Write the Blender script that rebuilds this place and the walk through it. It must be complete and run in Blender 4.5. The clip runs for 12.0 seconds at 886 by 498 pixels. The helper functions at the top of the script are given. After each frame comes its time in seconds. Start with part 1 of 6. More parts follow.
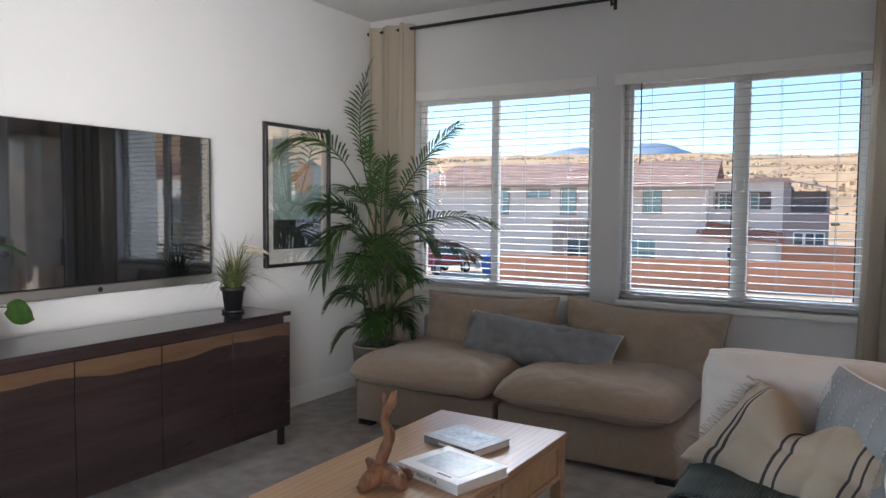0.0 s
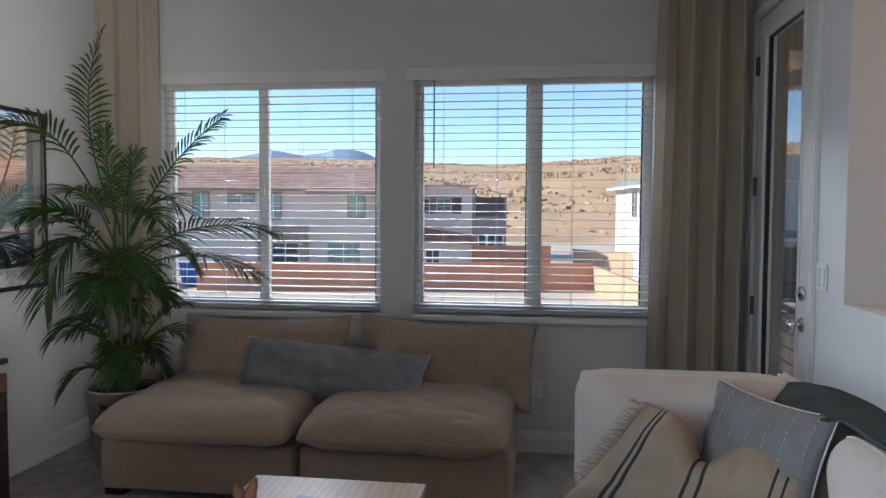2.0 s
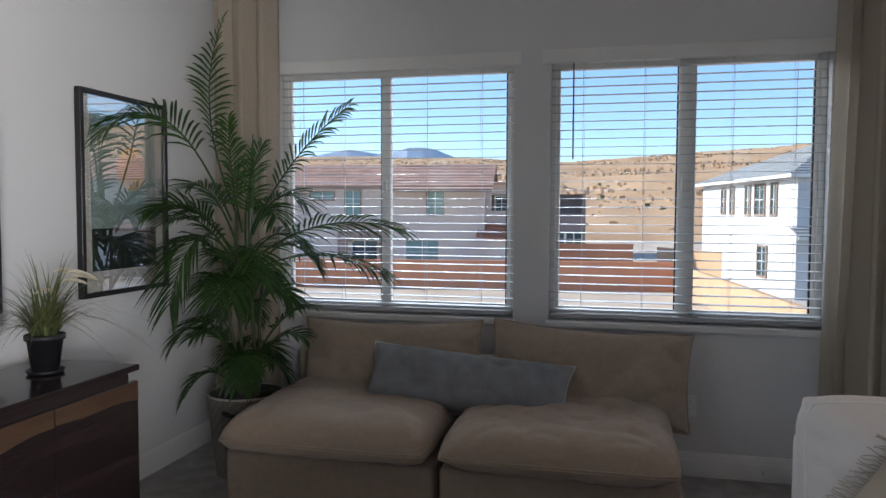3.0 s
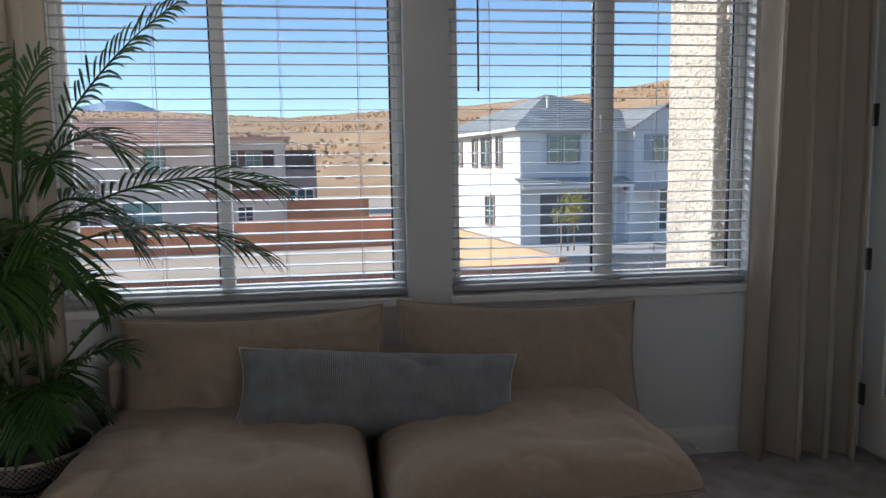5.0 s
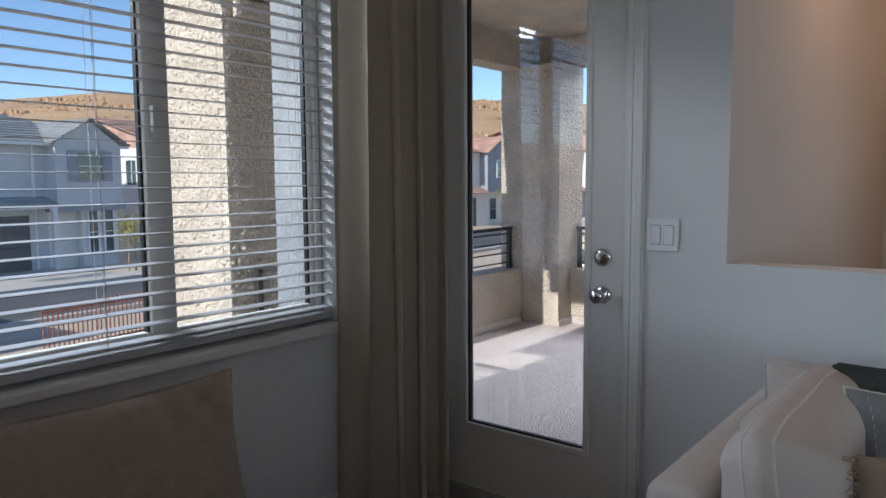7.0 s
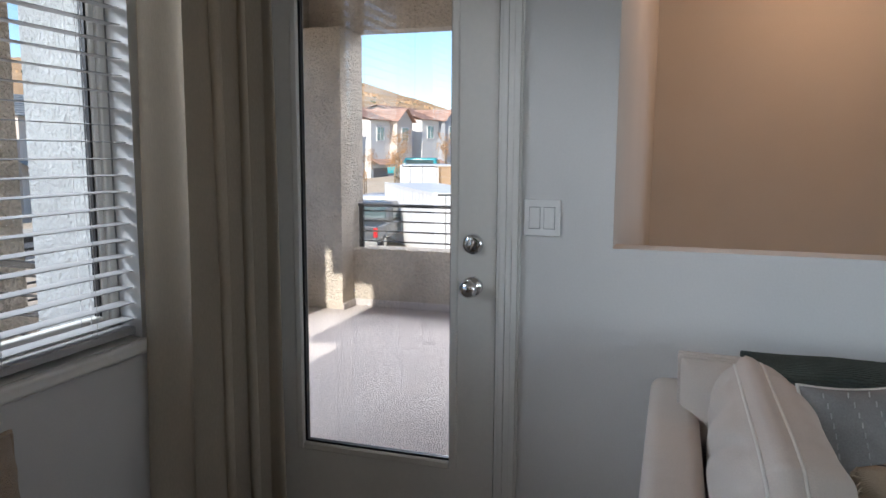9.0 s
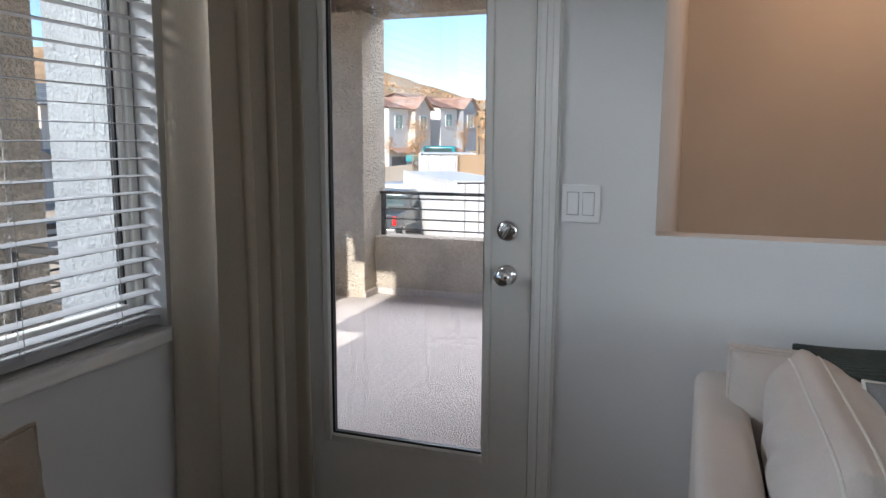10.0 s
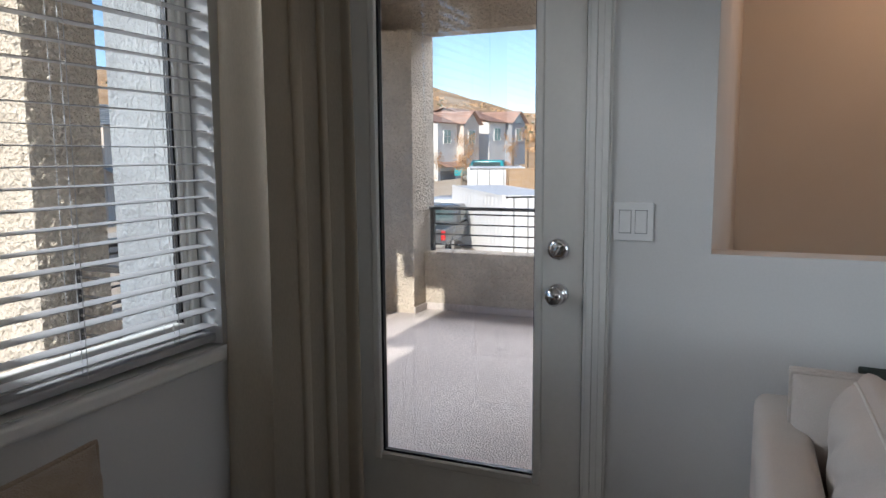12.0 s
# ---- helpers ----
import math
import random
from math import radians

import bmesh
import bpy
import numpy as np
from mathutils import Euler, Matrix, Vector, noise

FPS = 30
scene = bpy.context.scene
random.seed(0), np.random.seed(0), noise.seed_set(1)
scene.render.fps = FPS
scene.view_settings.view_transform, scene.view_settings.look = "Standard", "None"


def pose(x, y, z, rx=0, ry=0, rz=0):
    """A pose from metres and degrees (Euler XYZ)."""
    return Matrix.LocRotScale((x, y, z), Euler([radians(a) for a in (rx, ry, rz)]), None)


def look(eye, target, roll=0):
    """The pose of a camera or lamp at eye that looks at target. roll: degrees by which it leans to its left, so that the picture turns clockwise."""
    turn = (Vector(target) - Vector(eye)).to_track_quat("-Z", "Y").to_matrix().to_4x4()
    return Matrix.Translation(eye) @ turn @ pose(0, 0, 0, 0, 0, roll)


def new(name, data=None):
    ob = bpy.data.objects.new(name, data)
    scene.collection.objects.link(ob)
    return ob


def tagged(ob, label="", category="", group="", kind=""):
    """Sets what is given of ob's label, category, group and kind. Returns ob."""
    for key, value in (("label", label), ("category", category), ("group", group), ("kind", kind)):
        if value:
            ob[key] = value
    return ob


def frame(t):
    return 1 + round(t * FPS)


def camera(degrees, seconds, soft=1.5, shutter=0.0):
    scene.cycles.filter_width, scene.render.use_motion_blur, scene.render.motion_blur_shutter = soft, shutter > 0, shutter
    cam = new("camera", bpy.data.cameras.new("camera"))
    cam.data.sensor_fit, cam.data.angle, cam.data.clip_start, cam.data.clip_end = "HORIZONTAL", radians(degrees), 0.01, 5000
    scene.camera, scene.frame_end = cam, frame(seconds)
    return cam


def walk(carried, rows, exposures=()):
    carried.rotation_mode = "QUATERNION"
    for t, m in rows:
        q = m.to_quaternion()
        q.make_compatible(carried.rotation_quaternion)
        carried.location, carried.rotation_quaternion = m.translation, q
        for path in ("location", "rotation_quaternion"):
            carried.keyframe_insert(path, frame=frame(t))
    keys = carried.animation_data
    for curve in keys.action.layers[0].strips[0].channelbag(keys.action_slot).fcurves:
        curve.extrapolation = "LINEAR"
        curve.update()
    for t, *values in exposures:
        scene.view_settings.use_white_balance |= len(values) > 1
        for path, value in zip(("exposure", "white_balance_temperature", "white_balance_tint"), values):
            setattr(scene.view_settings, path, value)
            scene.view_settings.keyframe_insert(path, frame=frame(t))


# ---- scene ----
cam = camera(63.0, 12.0)
PATH = [
    (0, (-0.445, -4.618, 1.39), (-1.484, -2.913, 1.278), 0.4),
    (0.5, (-0.654, -4.495, 1.409), (-1.485, -2.678, 1.324), 0.6),
    (1, (-0.825, -4.452, 1.402), (-1.4, -2.538, 1.327), 0.6),
    (1.5, (-1.009, -4.423, 1.398), (-1.322, -2.449, 1.309), 0.6),
    (2, (-1.163, -4.257, 1.4), (-1.428, -2.277, 1.305), 0.3),
    (2.5, (-1.349, -4.104, 1.407), (-1.738, -2.144, 1.325), 0.3),
    (2.7, (-1.43, -4.058, 1.403), (-1.874, -2.11, 1.316), 0.3),
    (4.3, (-2.169, -3.411, 1.351), (-2.649, -1.481, 1.133), -0.2),
    (4.5, (-2.249, -3.31, 1.357), (-2.543, -1.346, 1.125), -0.8),
    (5, (-2.403, -3.078, 1.361), (-2.116, -1.112, 1.135), -0.9),
    (5.5, (-2.463, -2.758, 1.349), (-1.867, -0.86, 1.149), -0.6),
    (6, (-2.487, -2.491, 1.353), (-1.597, -0.71, 1.169), -0.5),
    (6.5, (-2.521, -2.243, 1.356), (-1.192, -0.76, 1.172), 0.0),
    (7, (-2.448, -2.034, 1.343), (-0.881, -0.805, 1.154), -0.4),
    (7.5, (-2.344, -1.826, 1.344), (-0.673, -0.739, 1.182), -0.9),
    (7.7, (-2.322, -1.758, 1.348), (-0.598, -0.76, 1.181), -0.7),
    (9.3, (-2.215, -1.448, 1.343), (-0.321, -0.864, 1.075), 0.4),
    (9.5, (-2.195, -1.437, 1.333), (-0.306, -0.837, 1.06), 0.3),
    (10, (-2.175, -1.402, 1.328), (-0.305, -0.757, 1.036), 0.3),
    (10.5, (-2.183, -1.386, 1.34), (-0.333, -0.684, 1.05), 0.3),
    (11, (-2.185, -1.38, 1.341), (-0.368, -0.591, 1.069), 0.5),
    (11.5, (-2.178, -1.37, 1.338), (-0.373, -0.549, 1.078), 0.2),
    (12, (-2.172, -1.397, 1.343), (-0.345, -0.624, 1.089), -0.4),
]
EXPOSURES = [(t, e, k, 11) for t, e, k in (
    (0, 1.36, 6120), (1.0, 1.22, 6150), (2.5, 0.85, 5980), (4.5, 0.90, 5980), (5.0, 0.68, 6060), (5.5, 0.48, 6080), (6.5, 0.36, 6000),
    (7.5, 0.52, 6150), (9.5, 0.83, 6320), (10.5, 0.82, 6330), (12.0, 0.57, 6380))]
walk(cam, [(t, look(eye, target, roll)) for t, eye, target, roll in PATH], EXPOSURES)

# ---- light ----
SUN_TO = Vector((-1.0, 0.045, 0.545)).normalized()
world = bpy.data.worlds.new("sky")
scene.world = world
world.use_nodes = True
wn = world.node_tree.nodes
sky = wn.new("ShaderNodeTexSky")
sky.sky_type = "NISHITA"
sky.sun_disc = False
sky.sun_elevation = math.asin(SUN_TO.z)
sky.sun_rotation = math.atan2(SUN_TO.x, SUN_TO.y)
sky.altitude = 1500.0
sky.air_density, sky.dust_density, sky.ozone_density = 1.0, 0.1, 3.0
world.node_tree.links.new(sky.outputs[0], wn["Background"].inputs[0])
wn["Background"].inputs[1].default_value = 0.13
sun_data = bpy.data.lights.new("sun", "SUN")
sun_data.energy, sun_data.angle, sun_data.color = 3.7, radians(0.5), (1.0, 0.94, 0.85)
sun = new("sun", sun_data)
sun.matrix_world = look(SUN_TO * 40, (0, 0, 0))


def area(name, place, target, size, energy, color, spread=180):
    d = bpy.data.lights.new(name, "AREA")
    d.shape, d.size, d.size_y = "RECTANGLE", size[0], size[1]
    d.energy, d.color, d.spread = energy, color, radians(spread)
    ob = new(name, d)
    ob.matrix_world = look(place, target)
    return ob


# added fill lamps at invented, unseen openings in the rear of the room
area("rear_fill_light_east", (0.30, -6.0, 1.45), (-3.94, -1.8, 1.75), (2.0, 2.0), 15, (1.0, 0.95, 0.90), 46)
area("rear_fill_light_west", (-4.25, -6.0, 1.45), (0.0, -2.3, 0.95), (2.0, 2.0), 5, (0.76, 0.90, 1.0), 40)
# added fill lamps high outside the two windows, topping up the sky's light
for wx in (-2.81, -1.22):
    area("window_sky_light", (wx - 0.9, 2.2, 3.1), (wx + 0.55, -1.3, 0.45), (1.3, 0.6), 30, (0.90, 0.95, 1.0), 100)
# added fill lamp that brightens the balcony from the east, beyond the sky
area("balcony_fill_light", (6.2, 0.4, 3.7), (1.2, -0.2, -0.1), (3.0, 1.0), 78, (0.97, 0.96, 1.0), 100)
# warm stairwell lamps
for place, watts in (((1.3, -1.95, 2.62), 5.6), ((3.0, -2.42, 2.55), 5.0)):
    spot = bpy.data.lights.new("stair_light", "POINT")
    spot.energy, spot.color, spot.shadow_soft_size = watts, (1.0, 0.56, 0.31), 0.07
    new("stair_light", spot).location = place


# ---- materials ----
def mat(name, col, rough=0.6, var=0.12, scale=6.0, fine=90.0, bump=0.1, dist=0.004, metal=0.0, stretch=(1, 1, 1), col2=None, spec=0.5,
        fac=(0.35, 0.65), sheen=0.0):
    """A node material: colour varied at two scales, with fine relief."""
    m = bpy.data.materials.new(name)
    m.use_nodes = True
    nt = m.node_tree
    n, l = nt.nodes, nt.links
    b = n["Principled BSDF"]
    tc = n.new("ShaderNodeTexCoord")
    mp = n.new("ShaderNodeMapping")
    mp.inputs["Scale"].default_value = stretch
    l.new(tc.outputs["Object"], mp.inputs[0])
    n1 = n.new("ShaderNodeTexNoise")
    n1.inputs["Scale"].default_value, n1.inputs["Detail"].default_value = scale, 5
    n2 = n.new("ShaderNodeTexNoise")
    n2.inputs["Scale"].default_value, n2.inputs["Detail"].default_value = fine, 3
    for q in (n1, n2):
        l.new(mp.outputs[0], q.inputs["Vector"])
    mixf = n.new("ShaderNodeMath")
    mixf.operation = "MULTIPLY_ADD"
    mixf.inputs[1].default_value, mixf.inputs[2].default_value = 0.4, 0.0
    l.new(n2.outputs[0], mixf.inputs[0])
    add = n.new("ShaderNodeMath")
    add.operation = "MULTIPLY_ADD"
    add.inputs[1].default_value = 0.6
    l.new(n1.outputs[0], add.inputs[0])
    l.new(mixf.outputs[0], add.inputs[2])
    ramp = n.new("ShaderNodeValToRGB")
    c2 = col2 or tuple(min(1, c * (1 + var)) for c in col)
    c1 = col if col2 else tuple(c * (1 - var) for c in col)
    ramp.color_ramp.elements[0].position, ramp.color_ramp.elements[1].position = fac
    ramp.color_ramp.elements[0].color, ramp.color_ramp.elements[1].color = (*c1, 1), (*c2, 1)
    l.new(add.outputs[0], ramp.inputs[0])
    l.new(ramp.outputs[0], b.inputs["Base Color"])
    b.inputs["Roughness"].default_value, b.inputs["Metallic"].default_value = rough, metal
    b.inputs["Specular IOR Level"].default_value = spec
    b.inputs["Sheen Weight"].default_value = sheen
    if bump:
        bp = n.new("ShaderNodeBump")
        bp.inputs["Strength"].default_value, bp.inputs["Distance"].default_value = bump, dist
        l.new(n2.outputs[0], bp.inputs["Height"])
        l.new(bp.outputs[0], b.inputs["Normal"])
    return m


def weave(m, scale, strength=0.3, dist=0.002, stretch=(1, 1, 1), band="BANDS"):
    """Adds a woven rib to a material's relief."""
    n, l = m.node_tree.nodes, m.node_tree.links
    bp = [q for q in n if q.bl_idname == "ShaderNodeBump"][0]
    w = n.new("ShaderNodeTexWave")
    w.inputs["Scale"].default_value, w.inputs["Distortion"].default_value = scale, 1.0
    tc = n.new("ShaderNodeTexCoord")
    mp = n.new("ShaderNodeMapping")
    mp.inputs["Scale"].default_value = stretch
    l.new(tc.outputs["Object"], mp.inputs[0])
    l.new(mp.outputs[0], w.inputs["Vector"])
    b2 = n.new("ShaderNodeBump")
    b2.inputs["Strength"].default_value, b2.inputs["Distance"].default_value = strength, dist
    l.new(w.outputs["Fac"], b2.inputs["Height"])
    l.new(bp.outputs[0], b2.inputs["Normal"])
    l.new(b2.outputs[0], n["Principled BSDF"].inputs["Normal"])
    return m


def grain(m, scale=3.0, col=(0.3, 0.2, 0.1), amount=0.35, stretch=(1, 1, 1), distortion=6.0):
    """Adds wood figure: distorted bands mixed over the colour."""
    n, l = m.node_tree.nodes, m.node_tree.links
    b = n["Principled BSDF"]
    src = b.inputs["Base Color"].links[0].from_socket
    w = n.new("ShaderNodeTexWave")
    w.inputs["Scale"].default_value, w.inputs["Distortion"].default_value = scale, distortion
    w.inputs["Detail"].default_value, w.inputs["Detail Scale"].default_value = 3, 1.2
    tc = n.new("ShaderNodeTexCoord")
    mp = n.new("ShaderNodeMapping")
    mp.inputs["Scale"].default_value = stretch
    l.new(tc.outputs["Object"], mp.inputs[0])
    l.new(mp.outputs[0], w.inputs["Vector"])
    k = n.new("ShaderNodeMath")
    k.operation = "MULTIPLY"
    k.inputs[1].default_value = amount
    l.new(w.outputs["Fac"], k.inputs[0])
    mx = n.new("ShaderNodeMix")
    mx.data_type = "RGBA"
    l.new(k.outputs[0], mx.inputs["Factor"])
    l.new(src, mx.inputs["A"])
    mx.inputs["B"].default_value = (*col, 1)
    l.new(mx.outputs["Result"], b.inputs["Base Color"])
    return m


def cloth(name, col, through_part=0.35, **kw):
    """A fabric that lets part of the light through."""
    m = mat(name, col, rough=0.9, spec=0.15, **kw)
    n, l = m.node_tree.nodes, m.node_tree.links
    tr = n.new("ShaderNodeBsdfTranslucent")
    src = n["Principled BSDF"].inputs["Base Color"].links[0].from_socket
    l.new(src, tr.inputs[0])
    mx = n.new("ShaderNodeMixShader")
    mx.inputs[0].default_value = through_part
    l.new(n["Principled BSDF"].outputs[0], mx.inputs[1])
    l.new(tr.outputs[0], mx.inputs[2])
    l.new(mx.outputs[0], n["Material Output"].inputs[0])
    return m


def sheet_pane(axis, at, u0, u1, z0, z1):
    """A single sheet of glass facing the room."""
    bm = bmesh.new()
    if axis == "Y":
        pts = [(u0, at, z0), (u1, at, z0), (u1, at, z1), (u0, at, z1)]
    elif axis == "X":
        pts = [(at, u1, z0), (at, u0, z0), (at, u0, z1), (at, u1, z1)]
    else:
        pts = [(at, u0, z0), (at, u1, z0), (at, u1, z1), (at, u0, z1)]
    bm.faces.new([bm.verts.new(p) for p in pts])
    return bm


def glass_mat(name, tint=(0.97, 0.99, 0.985), gloss=1.0):
    m = bpy.data.materials.new(name)
    m.use_nodes = True
    n, l = m.node_tree.nodes, m.node_tree.links
    n.remove(n["Principled BSDF"])
    t = n.new("ShaderNodeBsdfTransparent")
    t.inputs[0].default_value = (*tint, 1)
    g = n.new("ShaderNodeBsdfGlossy")
    g.inputs["Roughness"].default_value = 0.0
    f = n.new("ShaderNodeFresnel")
    f.inputs[0].default_value = 1.5
    k = n.new("ShaderNodeMath")
    k.operation, k.use_clamp = "MULTIPLY", True
    k.inputs[1].default_value = gloss
    l.new(f.outputs[0], k.inputs[0])
    mx = n.new("ShaderNodeMixShader")
    l.new(k.outputs[0], mx.inputs[0])
    l.new(t.outputs[0], mx.inputs[1])
    l.new(g.outputs[0], mx.inputs[2])
    l.new(mx.outputs[0], n["Material Output"].inputs[0])
    return m


def emit(name, col, strength):
    m = bpy.data.materials.new(name)
    m.use_nodes = True
    b = m.node_tree.nodes["Principled BSDF"]
    b.inputs["Base Color"].default_value = (*col, 1)
    b.inputs["Emission Color"].default_value = (*col, 1)
    b.inputs["Emission Strength"].default_value = strength
    return m


PAINT = mat("wall_paint", (0.66, 0.655, 0.645), 0.75, 0.03, 2.0, 140, 0.12, 0.002)
CEIL = mat("ceiling_paint", (0.70, 0.695, 0.68), 0.85, 0.03, 2.0, 90, 0.25, 0.003)
TRIM = mat("white_trim_paint", (0.74, 0.73, 0.70), 0.4, 0.03, 3.0, 60, 0.03)
DOORP = mat("door_paint", (0.70, 0.68, 0.64), 0.38, 0.03, 3.0, 60, 0.03)
CARPET = mat("carpet", (0.43, 0.40, 0.37), 0.95, 0.3, 9, 260, 1.0, 0.02, col2=(0.74, 0.70, 0.66))
VINYL = mat("white_vinyl", (0.72, 0.71, 0.67), 0.35, 0.03, 3, 50, 0.02)
# white slats coloured down to grey, offsetting the glare of the window fill lamps
SLAT = mat("blind_slat_dimmed_white", (0.42, 0.42, 0.425), 0.4, 0.03, 3, 60, 0.03)
CORD = mat("blind_cord", (0.55, 0.55, 0.55), 0.8)
WAND = mat("wand_plastic", (0.16, 0.16, 0.17), 0.3)
BLACK = mat("black_metal", (0.012, 0.012, 0.013), 0.4, 0.1, 6, 80, 0.05)
CHROME = mat("polished_chrome", (0.75, 0.75, 0.76), 0.08, 0.03, 3, 60, 0.0, metal=1.0)
GLASS = glass_mat("window_glass", (0.97, 0.99, 0.985), 1.5)
DOORGLASS = glass_mat("door_glass", (0.98, 0.99, 0.985), 3.2)
PICGLASS = glass_mat("picture_glass", (0.97, 0.98, 0.98), 8.0)
LINEN = weave(cloth("linen_curtain", (0.55, 0.48, 0.38), 0.30, var=0.08, scale=3, fine=220, bump=0.25, dist=0.002, stretch=(1, 1, 0.3)), 110, 0.12, 0.001)
TAUPE = mat("taupe_upholstery", (0.365, 0.285, 0.212), 0.95, 0.08, 40, 260, 0.8, 0.006, spec=0.2, sheen=0.25)
ln = LINEN.node_tree
see = ln.nodes.new("ShaderNodeBsdfTransparent")
mxl = ln.nodes.new("ShaderNodeMixShader")
mxl.inputs[0].default_value = 0.13
ln.links.new(ln.nodes["Material Output"].inputs[0].links[0].from_socket, mxl.inputs[1])
ln.links.new(see.outputs[0], mxl.inputs[2])
ln.links.new(mxl.outputs[0], ln.nodes["Material Output"].inputs[0])
BLUEGREY = weave(mat("blue_grey_corduroy", (0.29, 0.30, 0.308), 0.95, 0.16, 14, 260, 0.3, 0.003, spec=0.2, sheen=0.1), 48, 1.0, 0.004)
WHITEC = mat("white_slipcover", (0.62, 0.56, 0.51), 0.9, 0.05, 4, 240, 0.3, 0.002, spec=0.2)
PIPING = mat("cream_piping", (0.70, 0.67, 0.62), 0.9, 0.05, 6, 200, 0.2, 0.002)
STRIPE_BASE = weave(mat("cream_woven_cotton", (0.40, 0.325, 0.245), 0.95, 0.1, 6, 260, 0.4, 0.003, spec=0.15), 120, 0.35, 0.002)
STRIPE_DARK = mat("charcoal_stripe", (0.055, 0.05, 0.055), 0.95, 0.15, 6, 260, 0.4, 0.003, spec=0.15)
GREYC = mat("slate_quilted_cotton", (0.25, 0.245, 0.245), 0.95, 0.16, 7, 260, 0.4, 0.003, spec=0.2)
STITCH = mat("pale_stitching", (0.42, 0.42, 0.41), 0.9)
GREEN_KNIT = weave(mat("dark_green_knit", (0.075, 0.095, 0.088), 0.95, 0.25, 9, 260, 0.6, 0.004, spec=0.2), 38, 1.0, 0.006, (1, 1, 1))
ESPRESSO = grain(mat("espresso_veneer", (0.024, 0.016, 0.0165), 0.16, 0.2, 4, 60, 0.05, 0.001, stretch=(1, 0.2, 2.0)), 4, (0.042, 0.028, 0.028), 0.5, (0.3, 0.25, 3.0))
SAPWOOD = grain(mat("walnut_sapwood", (0.085, 0.05, 0.03), 0.2, 0.15, 6, 80, 0.05, 0.001, stretch=(1, 0.3, 3)), 5, (0.12, 0.073, 0.045), 0.5, (0.3, 0.25, 3.0))
OAK = grain(mat("light_oak", (0.40, 0.235, 0.125), 0.28, 0.1, 5, 130, 0.15, 0.001, stretch=(3, 0.4, 3)), 5.0, (0.50, 0.33, 0.20), 0.55, (2.2, 0.22, 2.2), 7.0)
CANE = weave(mat("woven_cane", (0.45, 0.30, 0.17), 0.7, 0.15, 20, 200, 0.3, 0.002), 90, 0.8, 0.003)
SCREEN = mat("tv_screen_black", (0.004, 0.0045, 0.006), 0.03, 0.05, 2, 40, 0.0, spec=1.0)
SCREEN.node_tree.nodes["Principled BSDF"].inputs["IOR"].default_value = 1.8
SILVER = mat("brushed_aluminium", (0.62, 0.60, 0.57), 0.28, 0.04, 3, 200, 0.05, 0.001, metal=1.0, stretch=(1, 0.02, 1))
HINGE = mat("dark_satin_nickel", (0.16, 0.15, 0.14), 0.4, 0.05, 3, 80, 0.05, 0.001, metal=1.0)
LEAF = cloth("palm_leaf", (0.020, 0.055, 0.014), 0.38, var=0.3, scale=3, fine=30, bump=0.1, dist=0.002, col2=(0.068, 0.14, 0.024), fac=(0.4, 0.7))
LEAF.node_tree.nodes["Principled BSDF"].inputs["Roughness"].default_value = 0.4
LEAF.node_tree.nodes["Principled BSDF"].inputs["Specular IOR Level"].default_value = 0.5
STEM = mat("palm_cane", (0.028, 0.05, 0.016), 0.55, 0.3, 14, 60, 0.3, 0.004, col2=(0.075, 0.075, 0.03), stretch=(1, 1, 4))
GRASSB = mat("grass_blade", (0.045, 0.07, 0.025), 0.55, 0.3, 10, 60, 0.1, col2=(0.15, 0.16, 0.05))
PLUME = mat("dry_grass_plume", (0.62, 0.56, 0.42), 0.9, 0.15, 20, 160, 0.4)
POTBLACK = mat("black_plastic", (0.014, 0.014, 0.016), 0.45, 0.1, 5, 60, 0.05)
SOIL = mat("potting_soil", (0.03, 0.022, 0.016), 0.95, 0.4, 30, 150, 0.8, 0.01)
DRIFT = mat("driftwood", (0.05, 0.018, 0.008), 0.55, 0.5, 9, 60, 0.9, 0.01, col2=(0.24, 0.10, 0.042), stretch=(1, 1, 0.3))
PAPER = mat("book_pages", (0.75, 0.72, 0.66), 0.8, 0.05, 6, 300, 0.3, 0.001, stretch=(0.1, 0.1, 3))
COVER_W = mat("white_book_cover", (0.74, 0.73, 0.71), 0.35, 0.03)
COVER_G = mat("grey_book_cover", (0.20, 0.19, 0.19), 0.35, 0.15, 8)
INK = mat("printed_ink", (0.03, 0.03, 0.03), 0.5)
PHOTO = mat("printed_interior_photo", (0.42, 0.48, 0.54), 0.22, 0.4, 16, 60, 0.0, col2=(0.70, 0.72, 0.72), fac=(0.38, 0.62))
PHOTO_DARK = mat("printed_dark_photo", (0.30, 0.34, 0.38), 0.22, 0.4, 14, 60, 0.0, col2=(0.62, 0.65, 0.68), fac=(0.38, 0.62))
PLATE = mat("white_plate_plastic", (0.78, 0.78, 0.77), 0.3, 0.02)
STUCCO = mat("cream_stucco", (0.70, 0.62, 0.52), 0.95, 0.16, 3, 45, 1.0, 0.05)
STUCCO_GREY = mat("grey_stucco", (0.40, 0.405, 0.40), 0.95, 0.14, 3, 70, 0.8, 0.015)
BALC = mat("balcony_deck_coating", (0.82, 0.75, 0.72), 0.9, 0.14, 40, 90, 1.0, 0.03)
RAIL = mat("dark_bronze_rail", (0.035, 0.032, 0.03), 0.5, 0.1, 6, 80, 0.1)

# ---- mesh helpers ----


